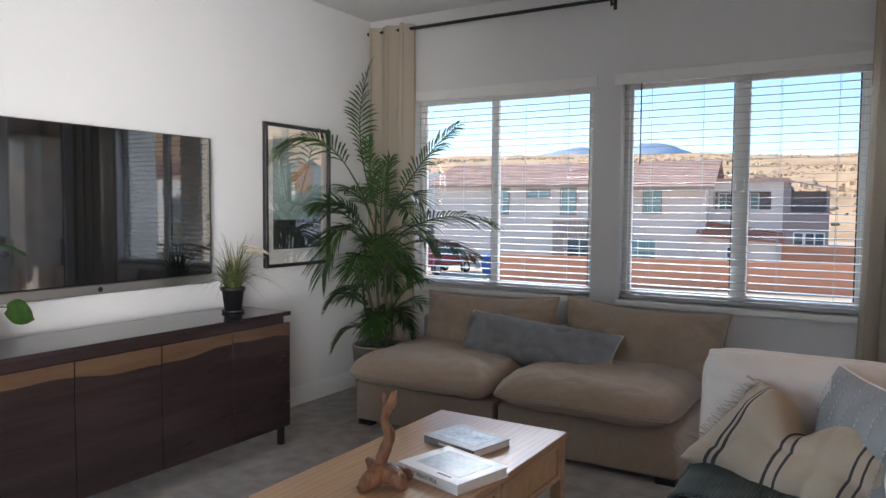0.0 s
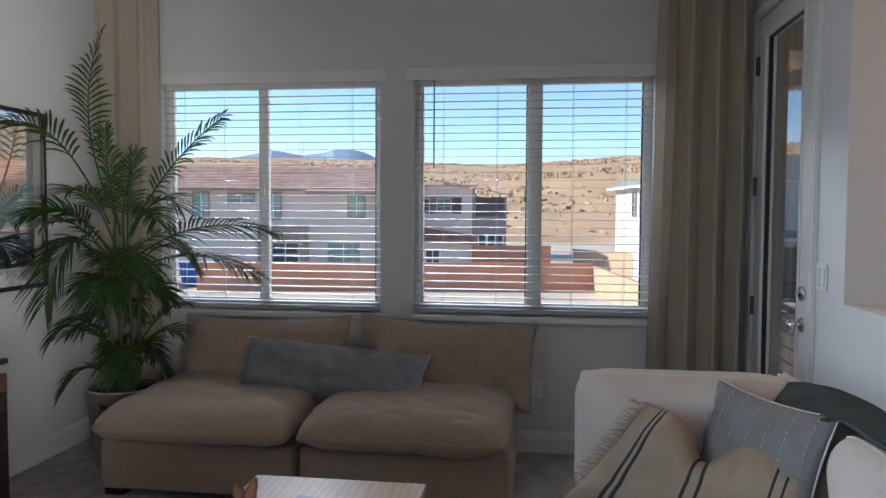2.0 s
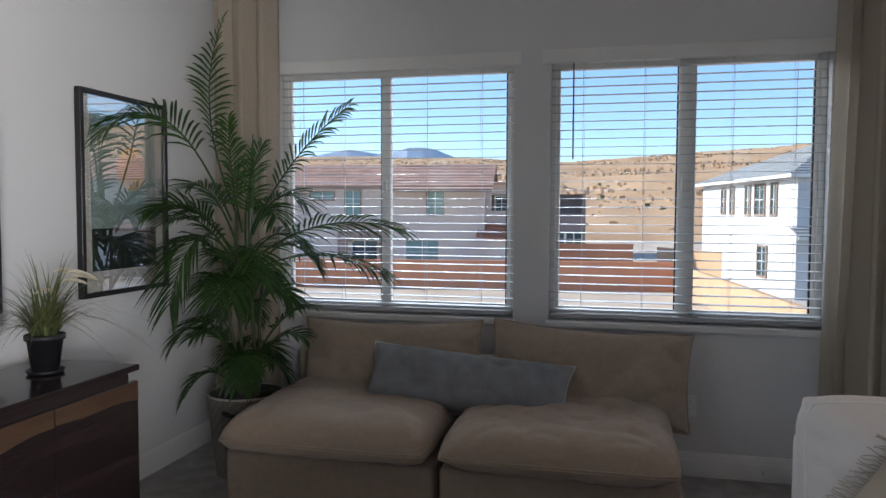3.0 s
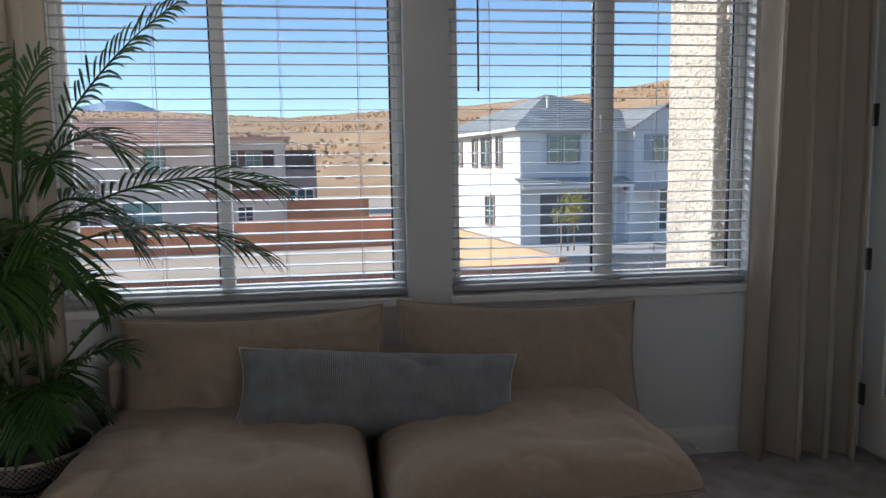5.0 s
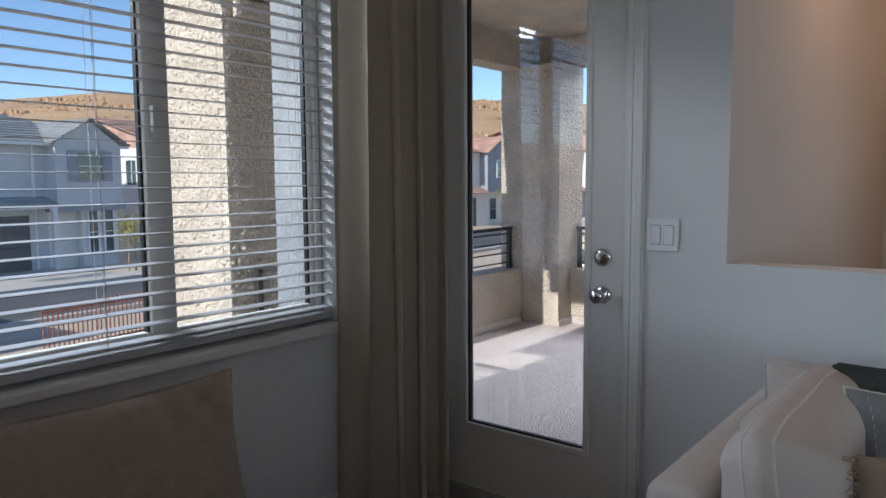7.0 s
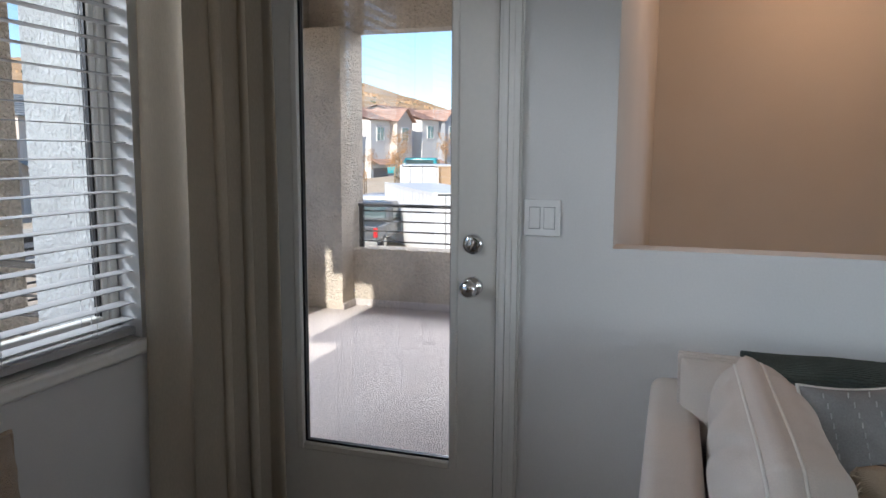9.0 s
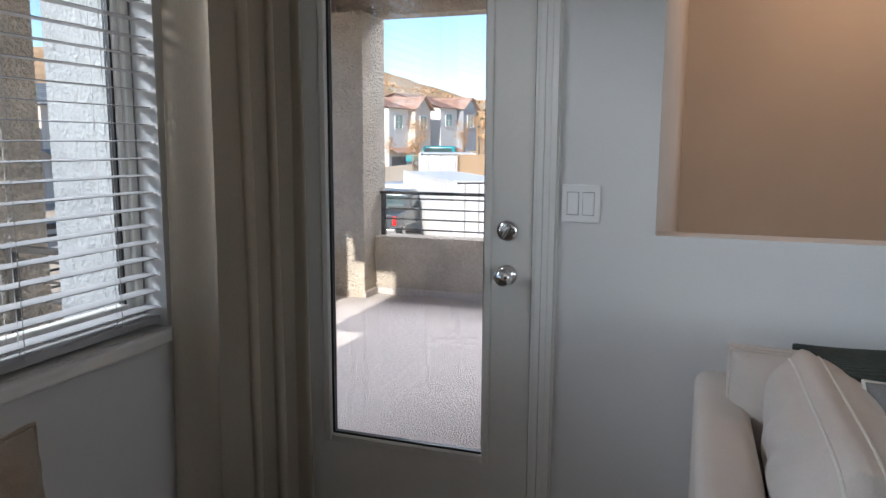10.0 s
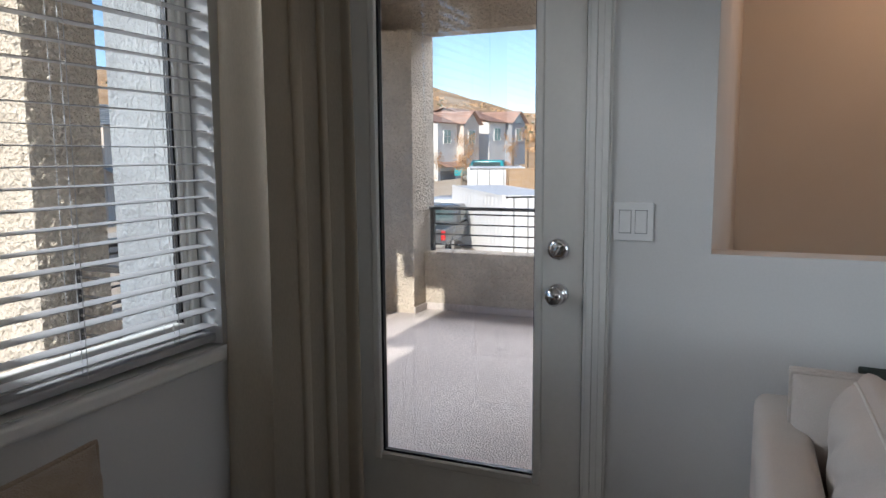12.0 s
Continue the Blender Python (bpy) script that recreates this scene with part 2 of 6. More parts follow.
def mesh_ob(name, bm, material, smooth=False):
    me = bpy.data.meshes.new(name)
    bm.normal_update()
    bm.to_mesh(me)
    bm.free()
    if smooth:
        me.polygons.foreach_set("use_smooth", [True] * len(me.polygons))
    for m in (material if isinstance(material, (list, tuple)) else [material]):
        me.materials.append(m)
    return new(name, me)


def part(name, bm, material, parent, label="", smooth=False):
    """One mesh object under a thing or a part, in the parent's coordinates."""
    ob = mesh_ob(name, bm, material, smooth)
    ob.parent = parent
    return tagged(ob, label)


def share(name, me, parent, m):
    ob = new(name, me)
    ob.parent = parent
    ob.matrix_basis = m
    return ob


def thing(name, m, label, category, group=""):
    ob = new(name)
    ob.empty_display_size = 0.1
    ob.matrix_basis = m
    return tagged(ob, label, category, group)


def setting(name, bm, material, label, category="", smooth=False):
    return tagged(mesh_ob(name, bm, material, smooth), label, category or name.split("_")[0], kind="structure")


def add_box(bm, x0, x1, y0, y1, z0, z1, bevel=0.0, seg=2, m=None):
    b2 = bmesh.new()
    bmesh.ops.create_cube(b2, size=1.0)
    for v in b2.verts:
        v.co = Vector((x0 + (v.co.x + 0.5) * (x1 - x0), y0 + (v.co.y + 0.5) * (y1 - y0), z0 + (v.co.z + 0.5) * (z1 - z0)))
    if bevel:
        bmesh.ops.bevel(b2, geom=b2.edges[:], offset=bevel, segments=seg, profile=0.5, affect="EDGES")
    join(bm, b2, m)
    return bm


def join(bm, b2, m=None):
    if m is not None:
        b2.transform(m)
    me = bpy.data.meshes.new("tmp")
    b2.to_mesh(me)
    b2.free()
    bm.from_mesh(me)
    bpy.data.meshes.remove(me)


def box(x0, x1, y0, y1, z0, z1, bevel=0.0, seg=2):
    return add_box(bmesh.new(), x0, x1, y0, y1, z0, z1, bevel, seg)


def add_tube(bm, pts, radii, sides=8, closed=False, cap=True):
    """A tube along points, its radius given at each."""
    pts = [Vector(p) for p in pts]
    if not isinstance(radii, (list, tuple)):
        radii = [radii] * len(pts)
    rings = []
    up = Vector((0, 0, 1))
    n = len(pts)
    prev = None
    for i, p in enumerate(pts):
        a = pts[(i - 1) % n] if (closed or i > 0) else p
        b = pts[(i + 1) % n] if (closed or i < n - 1) else p
        t = (b - a).normalized() if (b - a).length > 1e-9 else Vector((0, 0, 1))
        if prev is None:
            side = t.cross(up)
            if side.length < 0.05:
                side = t.cross(Vector((1, 0, 0)))
        else:
            side = prev - t * prev.dot(t)
        side.normalize()
        prev = side
        nor = t.cross(side)
        rings.append([bm.verts.new(p + radii[i] * (math.cos(2 * math.pi * k / sides) * side + math.sin(2 * math.pi * k / sides) * nor)) for k in range(sides)])
    for i in range(n if closed else n - 1):
        r0, r1 = rings[i], rings[(i + 1) % n]
        for k in range(sides):
            bm.faces.new((r0[k], r0[(k + 1) % sides], r1[(k + 1) % sides], r1[k]))
    if cap and not closed:
        bm.faces.new(rings[0][::-1])
        bm.faces.new(rings[-1])
    return bm


def tube(pts, radii, sides=8, closed=False):
    return add_tube(bmesh.new(), pts, radii, sides, closed)


def add_lathe(bm, prof, sides=24, center=(0, 0, 0), axis="Z"):
    rings = []
    for r, h in prof:
        ring = []
        for k in range(sides):
            a = 2 * math.pi * k / sides
            p = (r * math.cos(a), r * math.sin(a), h)
            if axis == "X":
                p = (h, p[0], p[1])
            if axis == "Y":
                p = (p[1], h, p[0])
            ring.append(bm.verts.new(Vector(p) + Vector(center)))
        rings.append(ring)
    for r0, r1 in zip(rings, rings[1:]):
        for k in range(sides):
            bm.faces.new((r0[k], r0[(k + 1) % sides], r1[(k + 1) % sides], r1[k]))
    for ring, flip in ((rings[0], True), (rings[-1], False)):
        if (ring[0].co - ring[sides // 2].co).length > 1e-4:
            bm.faces.new(ring[::-1] if flip else ring)
    return bm


def lathe(prof, sides=24, center=(0, 0, 0), axis="Z"):
    return add_lathe(bmesh.new(), prof, sides, center, axis)


def pillow_bm(w, h, t, edge=0.0, pinch=0.06, wrinkle=0.006, seed=0.0, nx=30, ny=22, power=4.0, sag=0.0, band=None, under=1.0, crease=0.0, puff=0.0, rc=0.0):
    """A stuffed cushion in x (width), y (height) and z (thickness). edge: the boxing's width. band(u, v): material index."""
    bm = bmesh.new()
    grids = []

    def spot_(u, v, sgn):
        f = max(0.0, (1 - abs(u) ** power) * (1 - abs(v) ** power)) ** 0.5
        x = w / 2 * u * (1 - pinch * (1 - v * v) * abs(u)) * (1 - rc * v ** 6)
        y = h / 2 * v * (1 - pinch * (1 - u * u) * abs(v)) * (1 - rc * u ** 6)
        n = noise.noise(Vector((x * 5 + seed, y * 5 - seed, sgn * 3.1))) + 0.6 * noise.noise(Vector((x * 13 + seed, y * 13, sgn * 1.7)))
        corner = (abs(u) * abs(v)) ** 3
        fold = 1 - abs(noise.noise(Vector((x * 2.2 + y * 5.5 + seed * 1.3, y * 2.0 - x * 4.0, sgn + seed))) * 2.6)
        radial = math.sin(9 * math.atan2(abs(v) - 0.2, abs(u) - 0.2) + seed) * max(0.0, abs(u) + abs(v) - 1.05)
        n += 0.8 * math.sin(22 * (abs(u) - abs(v)) + seed) * corner
        z = sgn * (edge / 2 + (t - edge) / 2 * f * (1 if sgn > 0 else under)) + sgn * crease * (max(0.0, fold) ** 3 * -1.0 + 0.9 * radial) * min(1.0, 2.2 * f) + wrinkle * n * (0.35 + f) * (1 if sgn > 0 else 0.6) * (1 if f > 0 else 0)
        return Vector((x, y - sag * (1 - u * u) * (0.5 + 0.5 * v), z))
    for sgn in (1, -1):
        g = [[bm.verts.new(spot_(math.sin(math.pi / 2 * (-1 + 2 * i / nx)) * 0.5 + (-1 + 2 * i / nx) * 0.5, math.sin(math.pi / 2 * (-1 + 2 * j / ny)) * 0.5 + (-1 + 2 * j / ny) * 0.5, sgn))
              for i in range(nx + 1)] for j in range(ny + 1)]
        grids.append(g)
        for j in range(ny):
            for i in range(nx):
                q = (g[j][i], g[j][i + 1], g[j + 1][i + 1], g[j + 1][i])
                fa = bm.faces.new(q if sgn > 0 else q[::-1])
                if band:
                    fa.material_index = band(-1 + 2 * (i + 0.5) / nx, -1 + 2 * (j + 0.5) / ny)
    a, b = grids

    def rim(g):
        return [g[0][i] for i in range(nx)] + [g[j][nx] for j in range(ny)] + [g[ny][i] for i in range(nx, 0, -1)] + [g[j][0] for j in range(ny, 0, -1)]
    ra, rb = rim(a), rim(b)
    if edge > 0:
        for k in range(len(ra)):
            k2 = (k + 1) % len(ra)
            if puff:
                continue
            bm.faces.new((ra[k2], ra[k], rb[k], rb[k2]))
        if puff:
            last = ra
            for s_ in (0.25, 0.5, 0.75):
                ring = []
                for p, q in zip(ra, rb):
                    c = p.co.lerp(q.co, s_)
                    d = Vector((c.x / w, c.y / h, 0))
                    m8 = max(abs(d.x), abs(d.y)) + 1e-6
                    d = Vector((d.x / m8 if abs(d.x) > 0.94 * m8 else 0, d.y / m8 if abs(d.y) > 0.94 * m8 else 0, 0))
                    ring.append(bm.verts.new(c + d * puff * math.sin(math.pi * s_)))
                for k in range(len(ra)):
                    k2 = (k + 1) % len(ra)
                    bm.faces.new((last[k2], last[k], ring[k], ring[k2]))
                last = ring
            for k in range(len(ra)):
                k2 = (k + 1) % len(ra)
                bm.faces.new((last[k2], last[k], rb[k], rb[k2]))
    else:
        bmesh.ops.weld_verts(bm, targetmap={y: x for x, y in zip(ra, rb)})
    loop = [v.co.copy() for v in ra]
    loop_b = [Vector((c.x, c.y, -c.z)) for c in loop]
    return bm, loop, loop_b


def cushion(parent, name, m, w, h, t, material, edge=0.0, piping=None, pr=0.006, label="", **kw):
    """A cushion part with its piping. m: its pose in the parent."""
    bm, la, lb = pillow_bm(w, h, t, edge, **kw)
    bm.transform(m)
    ob = part(name, bm, material, parent, label, True)
    if piping:
        for lp in ((la, lb) if edge > 0 else (la,)):
            part("piping", tube([m @ p for p in lp], pr, 6, True), piping, ob, "", True)
    return ob


def wall_cells(bm, u0, u1, z0, z1, holes, put):
    """Fills a wall of given span with blocks round its openings."""
    us = sorted({u0, u1, *[a for h in holes for a in h[:2]]})
    for a, b in zip(us, us[1:]):
        cuts = sorted([(h[2], h[3]) for h in holes if h[0] <= a + 1e-6 and h[1] >= b - 1e-6])
        z = z0
        for c, d in cuts:
            if c > z + 1e-6:
                put(bm, a, b, z, c)
            z = d
        if z1 > z + 1e-6:
            put(bm, a, b, z, z1)
    return bm


# ---- the room ----
XL, YB, H = -3.94, -7.6, 2.845
W1 = (-3.515, -2.108, 0.79, 2.25)
W2 = (-1.915, -0.525, 0.79, 2.25)
DOOR = (-0.945, -0.098, 0.0, 2.46)
HALF = (-3.3, -1.305, 1.062, 2.52)

setting("floor", box(XL, 0.0, YB, 0.0, -0.25, 0.0), CARPET, "light grey-beige cut-pile carpet", "floor")
setting("ceiling", box(XL - 0.15, 0.0, YB - 0.1, 0.15, H, H + 0.2), CEIL, "flat off-white painted ceiling", "ceiling")
setting("wall_north", wall_cells(bmesh.new(), XL - 0.15, 0.0, -0.25, H, [W1, W2], lambda b, a, c, z, d: add_box(b, a, c, 0.0, 0.074, z, d)), PAINT,
        "greige painted wall with two wide windows", "wall")
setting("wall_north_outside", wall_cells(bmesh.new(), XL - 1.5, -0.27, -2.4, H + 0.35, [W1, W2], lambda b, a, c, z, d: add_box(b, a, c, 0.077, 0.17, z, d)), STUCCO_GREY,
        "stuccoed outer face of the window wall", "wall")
# the rear opening here and in wall_west is invented, out of view, for the fill lamps
setting("wall_east", wall_cells(bmesh.new(), YB, 0.0, -0.25, H, [DOOR, HALF, (-7.2, -5.1, 0.3, 2.5)], lambda b, a, c, z, d: add_box(b, 0.0, 0.12, a, c, z, d)), PAINT,
        "greige painted wall with balcony door and stairwell opening", "wall")
setting("wall_west", wall_cells(bmesh.new(), YB, 0.0, -0.25, H, [(-7.2, -5.1, 0.3, 2.5)], lambda b, a, c, z, d: add_box(b, XL - 0.15, XL, a, c, z, d)), PAINT, "warm white painted wall behind the television", "wall")
setting("wall_south", wall_cells(bmesh.new(), XL - 0.15, 0.12, -0.25, H, [], lambda b, a, c, z, d: add_box(b, a, c, YB - 0.12, YB, z, d)), PAINT,
        "plain painted wall", "wall")
# stairwell behind the half wall
setting("stairwell_wall_north", box(0.12, 3.9, -1.305, -1.2, -2.4, H), PAINT, "painted stairwell wall", "wall")
setting("stairwell_wall_east", box(3.78, 3.9, -3.4, -1.305, -2.4, H), PAINT, "painted stairwell end wall", "wall")
setting("stairwell_wall_south", box(0.12, 3.9, -3.52, -3.4, -2.4, H), PAINT, "painted stairwell wall", "wall")
setting("stairwell_ceiling", box(0.0, 3.9, YB, -1.2, H, H + 0.2), CEIL, "flat off-white painted stairwell ceiling", "ceiling")
setting("stairwell_floor", box(0.12, 3.78, -3.4, -1.305, -2.4, -2.3), CARPET, "carpeted stair foot", "floor")


def board(pts, profile, name, label):
    """A moulding of a given (depth, height) profile swept in a straight run. pts: start, end, outward normal."""
    a, b, n = (Vector(p) for p in pts)
    bm = bmesh.new()
    ra = [bm.verts.new(a + n * d + Vector((0, 0, h))) for d, h in profile]
    rb = [bm.verts.new(b + n * d + Vector((0, 0, h))) for d, h in profile]
    k = len(profile)
    for i in range(k):
        bm.faces.new((ra[i], ra[(i + 1) % k], rb[(i + 1) % k], rb[i]))
    bm.faces.new(ra[::-1])
    bm.faces.new(rb)
    bmesh.ops.recalc_face_normals(bm, faces=bm.faces[:])
    return setting(name, bm, TRIM, label, "baseboard")


BB = [(0.001, 0.0), (0.014, 0.0), (0.014, 0.085), (0.011, 0.095), (0.011, 0.105), (0.006, 0.125), (0.001, 0.13)]
board(((XL, YB, 0), (XL, -0.016, 0), (1, 0, 0)), BB, "baseboard_west", "white painted baseboard with moulded top")
board(((XL + 0.0, 0, 0), (-0.016, 0, 0), (0, -1, 0)), BB, "baseboard_north", "white painted baseboard with moulded top")
board(((0, YB, 0), (0, -1.03, 0), (-1, 0, 0)), BB, "baseboard_east", "white painted baseboard with moulded top")


# ---- windows and blinds ----
def window(idx, x0, x1, z0, z1, mull):
    w = tagged(new("window_%d" % idx), "white vinyl sliding window with clear glass", "window", kind="structure")
    fr = bmesh.new()
    y0, y1 = 0.076, 0.135
    for a, b, c, d in ((x0, x1, z0, z0 + 0.045), (x0, x1, z1 - 0.045, z1), (x0, x0 + 0.03, z0 + 0.045, z1 - 0.045), (x1 - 0.03, x1, z0 + 0.045, z1 - 0.045)):
        add_box(fr, a, b, y0, y1, c, d, 0.004, 1)
    part("window_frame", fr, VINYL, w)
    sash = bmesh.new()
    add_box(sash, mull[0], mull[1], y0 + 0.006, y1 - 0.01, z0 + 0.045, z1 - 0.045, 0.004, 1)
    for a, b in ((x0 + 0.03, x0 + 0.05), (x1 - 0.05, x1 - 0.03)):
        add_box(sash, a, b, y0 + 0.012, y1 - 0.014, z0 + 0.045, z1 - 0.045, 0.003, 1)
    for c, d in ((z0 + 0.045, z0 + 0.08), (z1 - 0.08, z1 - 0.045)):
        add_box(sash, x0 + 0.05, mull[0], y0 + 0.012, y1 - 0.014, c, d, 0.003, 1)
        add_box(sash, mull[1], x1 - 0.05, y0 + 0.012, y1 - 0.014, c, d, 0.003, 1)
    part("sash", sash, VINYL, w)
    gk = bmesh.new()
    add_box(gk, mull[0] - 0.008, mull[0] - 0.001, y0 + 0.02, y1 - 0.02, z0 + 0.08, z1 - 0.08)
    add_box(gk, x1 - 0.058, x1 - 0.0505, y0 + 0.02, y1 - 0.02, z0 + 0.08, z1 - 0.08)
    part("gasket", gk, BLACK, w, "black glazing gasket")
    part("latch", box(mull[0] + 0.02, mull[1] - 0.02, y0 - 0.016, y0 + 0.005, 1.50, 1.58, 0.004), VINYL, w)
    for a, b in ((x0 + 0.05, mull[0] - 0.008), (mull[1], x1 - 0.058)):
        p = part("pane", sheet_pane("Y", 0.105, a, b, z0 + 0.08, z1 - 0.08), GLASS, w)
        p.visible_shadow = False
    sl_ = box(x0 + 0.001, x1 - 0.001, 0.0, 0.0745, z0 + 0.0, z0 + 0.013)
    add_box(sl_, x0 - 0.012, x1 + 0.012, -0.032, -0.0005, z0 - 0.026, z0 + 0.014, 0.010, 3)
    part("window_sill", sl_, TRIM, w, "white sill with a rounded front edge")
    return w


window(1, *W1, (-2.90, -2.843))
window(2, *W2, (-1.243, -1.153))


def slat_mesh(width):
    bm = bmesh.new()
    prof = [(-0.0245, 0.0), (-0.012, 0.0008), (0.0, 0.0011), (0.012, 0.0008), (0.0245, 0.0)]
    t = 0.0020
    rows = []
    for x in (-width / 2, width / 2):
        top = [bm.verts.new((x, y, z)) for y, z in prof]
        bot = [bm.verts.new((x, y, z - t)) for y, z in reversed(prof)]
        rows.append(top + bot)
    a, b = rows
    k = len(a)
    for i in range(k):
        bm.faces.new((a[i], b[i], b[(i + 1) % k], a[(i + 1) % k]))
    bm.faces.new(a)
    bm.faces.new(b[::-1])
    bmesh.ops.recalc_face_normals(bm, faces=bm.faces[:])
    me = bpy.data.meshes.new("slat")
    bm.to_mesh(me)
    bm.free()
    me.materials.append(SLAT)
    return me


def blind(x0, x1, vx0, vx1, wand_x, cords):
    xc, w = (x0 + x1) / 2, x1 - x0 - 0.014
    yb = 0.042
    t = thing("window_blind", pose(xc, yb, 0.81), "white two-inch slatted blind, slats open, in the window recess", "blind", "window blinds")
    part("bottom_rail", box(-w / 2, w / 2, -0.026, 0.026, 0.005, 0.028, 0.004), SLAT, t)
    part("headrail", box(-w / 2, w / 2, -0.027, 0.03, 1.39, 1.436, 0.002, 1), TRIM, t)
    part("valance", box(vx0 - xc, vx1 - xc, -0.058, -0.046, 1.382, 1.455, 0.004), TRIM, t, "flat white valance board")
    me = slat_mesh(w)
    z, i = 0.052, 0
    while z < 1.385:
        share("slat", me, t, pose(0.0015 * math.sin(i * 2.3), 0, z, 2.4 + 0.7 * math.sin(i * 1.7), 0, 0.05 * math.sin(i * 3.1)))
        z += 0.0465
        i += 1
    for c in cords:
        bm = bmesh.new()
        for dy in (-0.027, 0.027):
            add_box(bm, c - xc - 0.0007, c - xc + 0.0007, dy - 0.0007, dy + 0.0007, 0.02, 1.39)
        add_box(bm, c - xc + 0.008, c - xc + 0.0094, -0.001, 0.001, 0.02, 1.39)
        part("ladder_cord", bm, CORD, t)
    if wand_x:
        part("wand", tube([(wand_x - xc, -0.04, 0.868), (wand_x - xc, -0.04, 1.39)], 0.0045, 8), WAND, t, "dark tilt wand")
        part("wand_hook", tube([(wand_x - xc, -0.04, 1.385), (wand_x - xc, -0.03, 1.40)], 0.003, 6), WAND, t)
    for k in (0.2, 0.5, 0.8):
        part("cord_plug", lathe([(0.0, 0.0), (0.005, 0.001), (0.006, 0.006)], 10, (-w / 2 + w * k, -0.012, -0.001)), SLAT, t)
    return t


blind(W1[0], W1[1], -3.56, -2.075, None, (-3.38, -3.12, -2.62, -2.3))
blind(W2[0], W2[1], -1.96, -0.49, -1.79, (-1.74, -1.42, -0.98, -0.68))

# ---- balcony door ----
door = tagged(new("door_1"), "greige full-glass balcony door, shut, with chrome knob and deadbolt", "door", kind="structure")
D0, D1, DZ0, DZ1 = -0.940, -0.103, 0.018, 2.452
G0, G1, GZ0, GZ1 = -0.788, -0.238, 0.306, 2.338
leaf = bmesh.new()
for a, b, c, d in ((D0, G0 - 0.02, DZ0, DZ1), (G1 + 0.02, D1, DZ0, DZ1), (G0 - 0.02, G1 + 0.02, DZ0, GZ0 - 0.02), (G0 - 0.02, G1 + 0.02, GZ1 + 0.02, DZ1)):
    add_box(leaf, 0.004, 0.048, a, b, c, d, 0.0)
part("door_leaf", leaf, DOORP, door)
stop_ = bmesh.new()
for xa, xb in ((-0.003, 0.016), (0.036, 0.055)):
    for a, b, c, d in ((G0 - 0.026, G0, GZ0 - 0.026, GZ1 + 0.026), (G1, G1 + 0.026, GZ0 - 0.026, GZ1 + 0.026), (G0, G1, GZ0 - 0.026, GZ0), (G0, G1, GZ1, GZ1 + 0.026)):
        add_box(stop_, xa, xb, a, b, c, d, 0.004, 1)
part("glazing_bead", stop_, DOORP, door)
gasket = bmesh.new()
for a, b, c, d in ((G0 - 0.002, G0 + 0.006, GZ0, GZ1), (G1 - 0.006, G1 + 0.002, GZ0, GZ1), (G0 + 0.006, G1 - 0.006, GZ0 - 0.002, GZ0 + 0.006), (G0 + 0.006, G1 - 0.006, GZ1 - 0.006, GZ1 + 0.002)):
    add_box(gasket, 0.0165, 0.0355, a, b, c, d)
part("glazing_gasket", gasket, BLACK, door, "black glazing gasket")
pn = part("pane", sheet_pane("X", 0.026, G0 + 0.004, G1 - 0.004, GZ0 + 0.004, GZ1 - 0.004), DOORGLASS, door)
pn.visible_shadow = False
for hz in (0.274, 0.911, 1.562, 2.21):
    hb = bmesh.new()
    add_lathe(hb, [(0.0, -0.052), (0.005, -0.05), (0.0065, -0.046), (0.0065, 0.046), (0.005, 0.05), (0.0, 0.052)], 10, (-0.005, -0.1, hz))
    add_box(hb, -0.003, 0.0035, -0.128, -0.1, hz - 0.05, hz + 0.05)
    part("hinge", hb, HINGE, door, "dark satin nickel butt hinge")
kn = part("knob", lathe([(0.034, 0.003), (0.034, -0.004), (0.026, -0.009), (0.012, -0.012), (0.0115, -0.03), (0.022, -0.036), (0.0285, -0.047), (0.028, -0.058), (0.02, -0.066), (0.0, -0.068)], 28, (0, -0.864, 0.917), "X"), CHROME, door, "chrome door knob", True)
db_ = part("deadbolt", lathe([(0.034, 0.003), (0.034, -0.006), (0.03, -0.012), (0.02, -0.014), (0.0, -0.014)], 28, (0, -0.864, 1.057), "X"), CHROME, door, "chrome deadbolt", True)
tt = bmesh.new()
add_box(tt, -0.034, -0.013, -0.007, 0.007, -0.018, 0.018, 0.005, 2, pose(0, -0.864, 1.057, 25))
part("thumb_turn", tt, CHROME, db_, "", True)
part("strike_plate", box(-0.002, 0.004, -0.9435, -0.9405, 0.885, 0.95), SILVER, door)
part("threshold", box(-0.01, 0.16, DOOR[0], DOOR[1], -0.02, 0.016, 0.004), SILVER, door, "metal threshold")
part("sweep", box(0.002, 0.046, D0, D1, 0.0165, 0.0178), BLACK, door, "black door sweep")


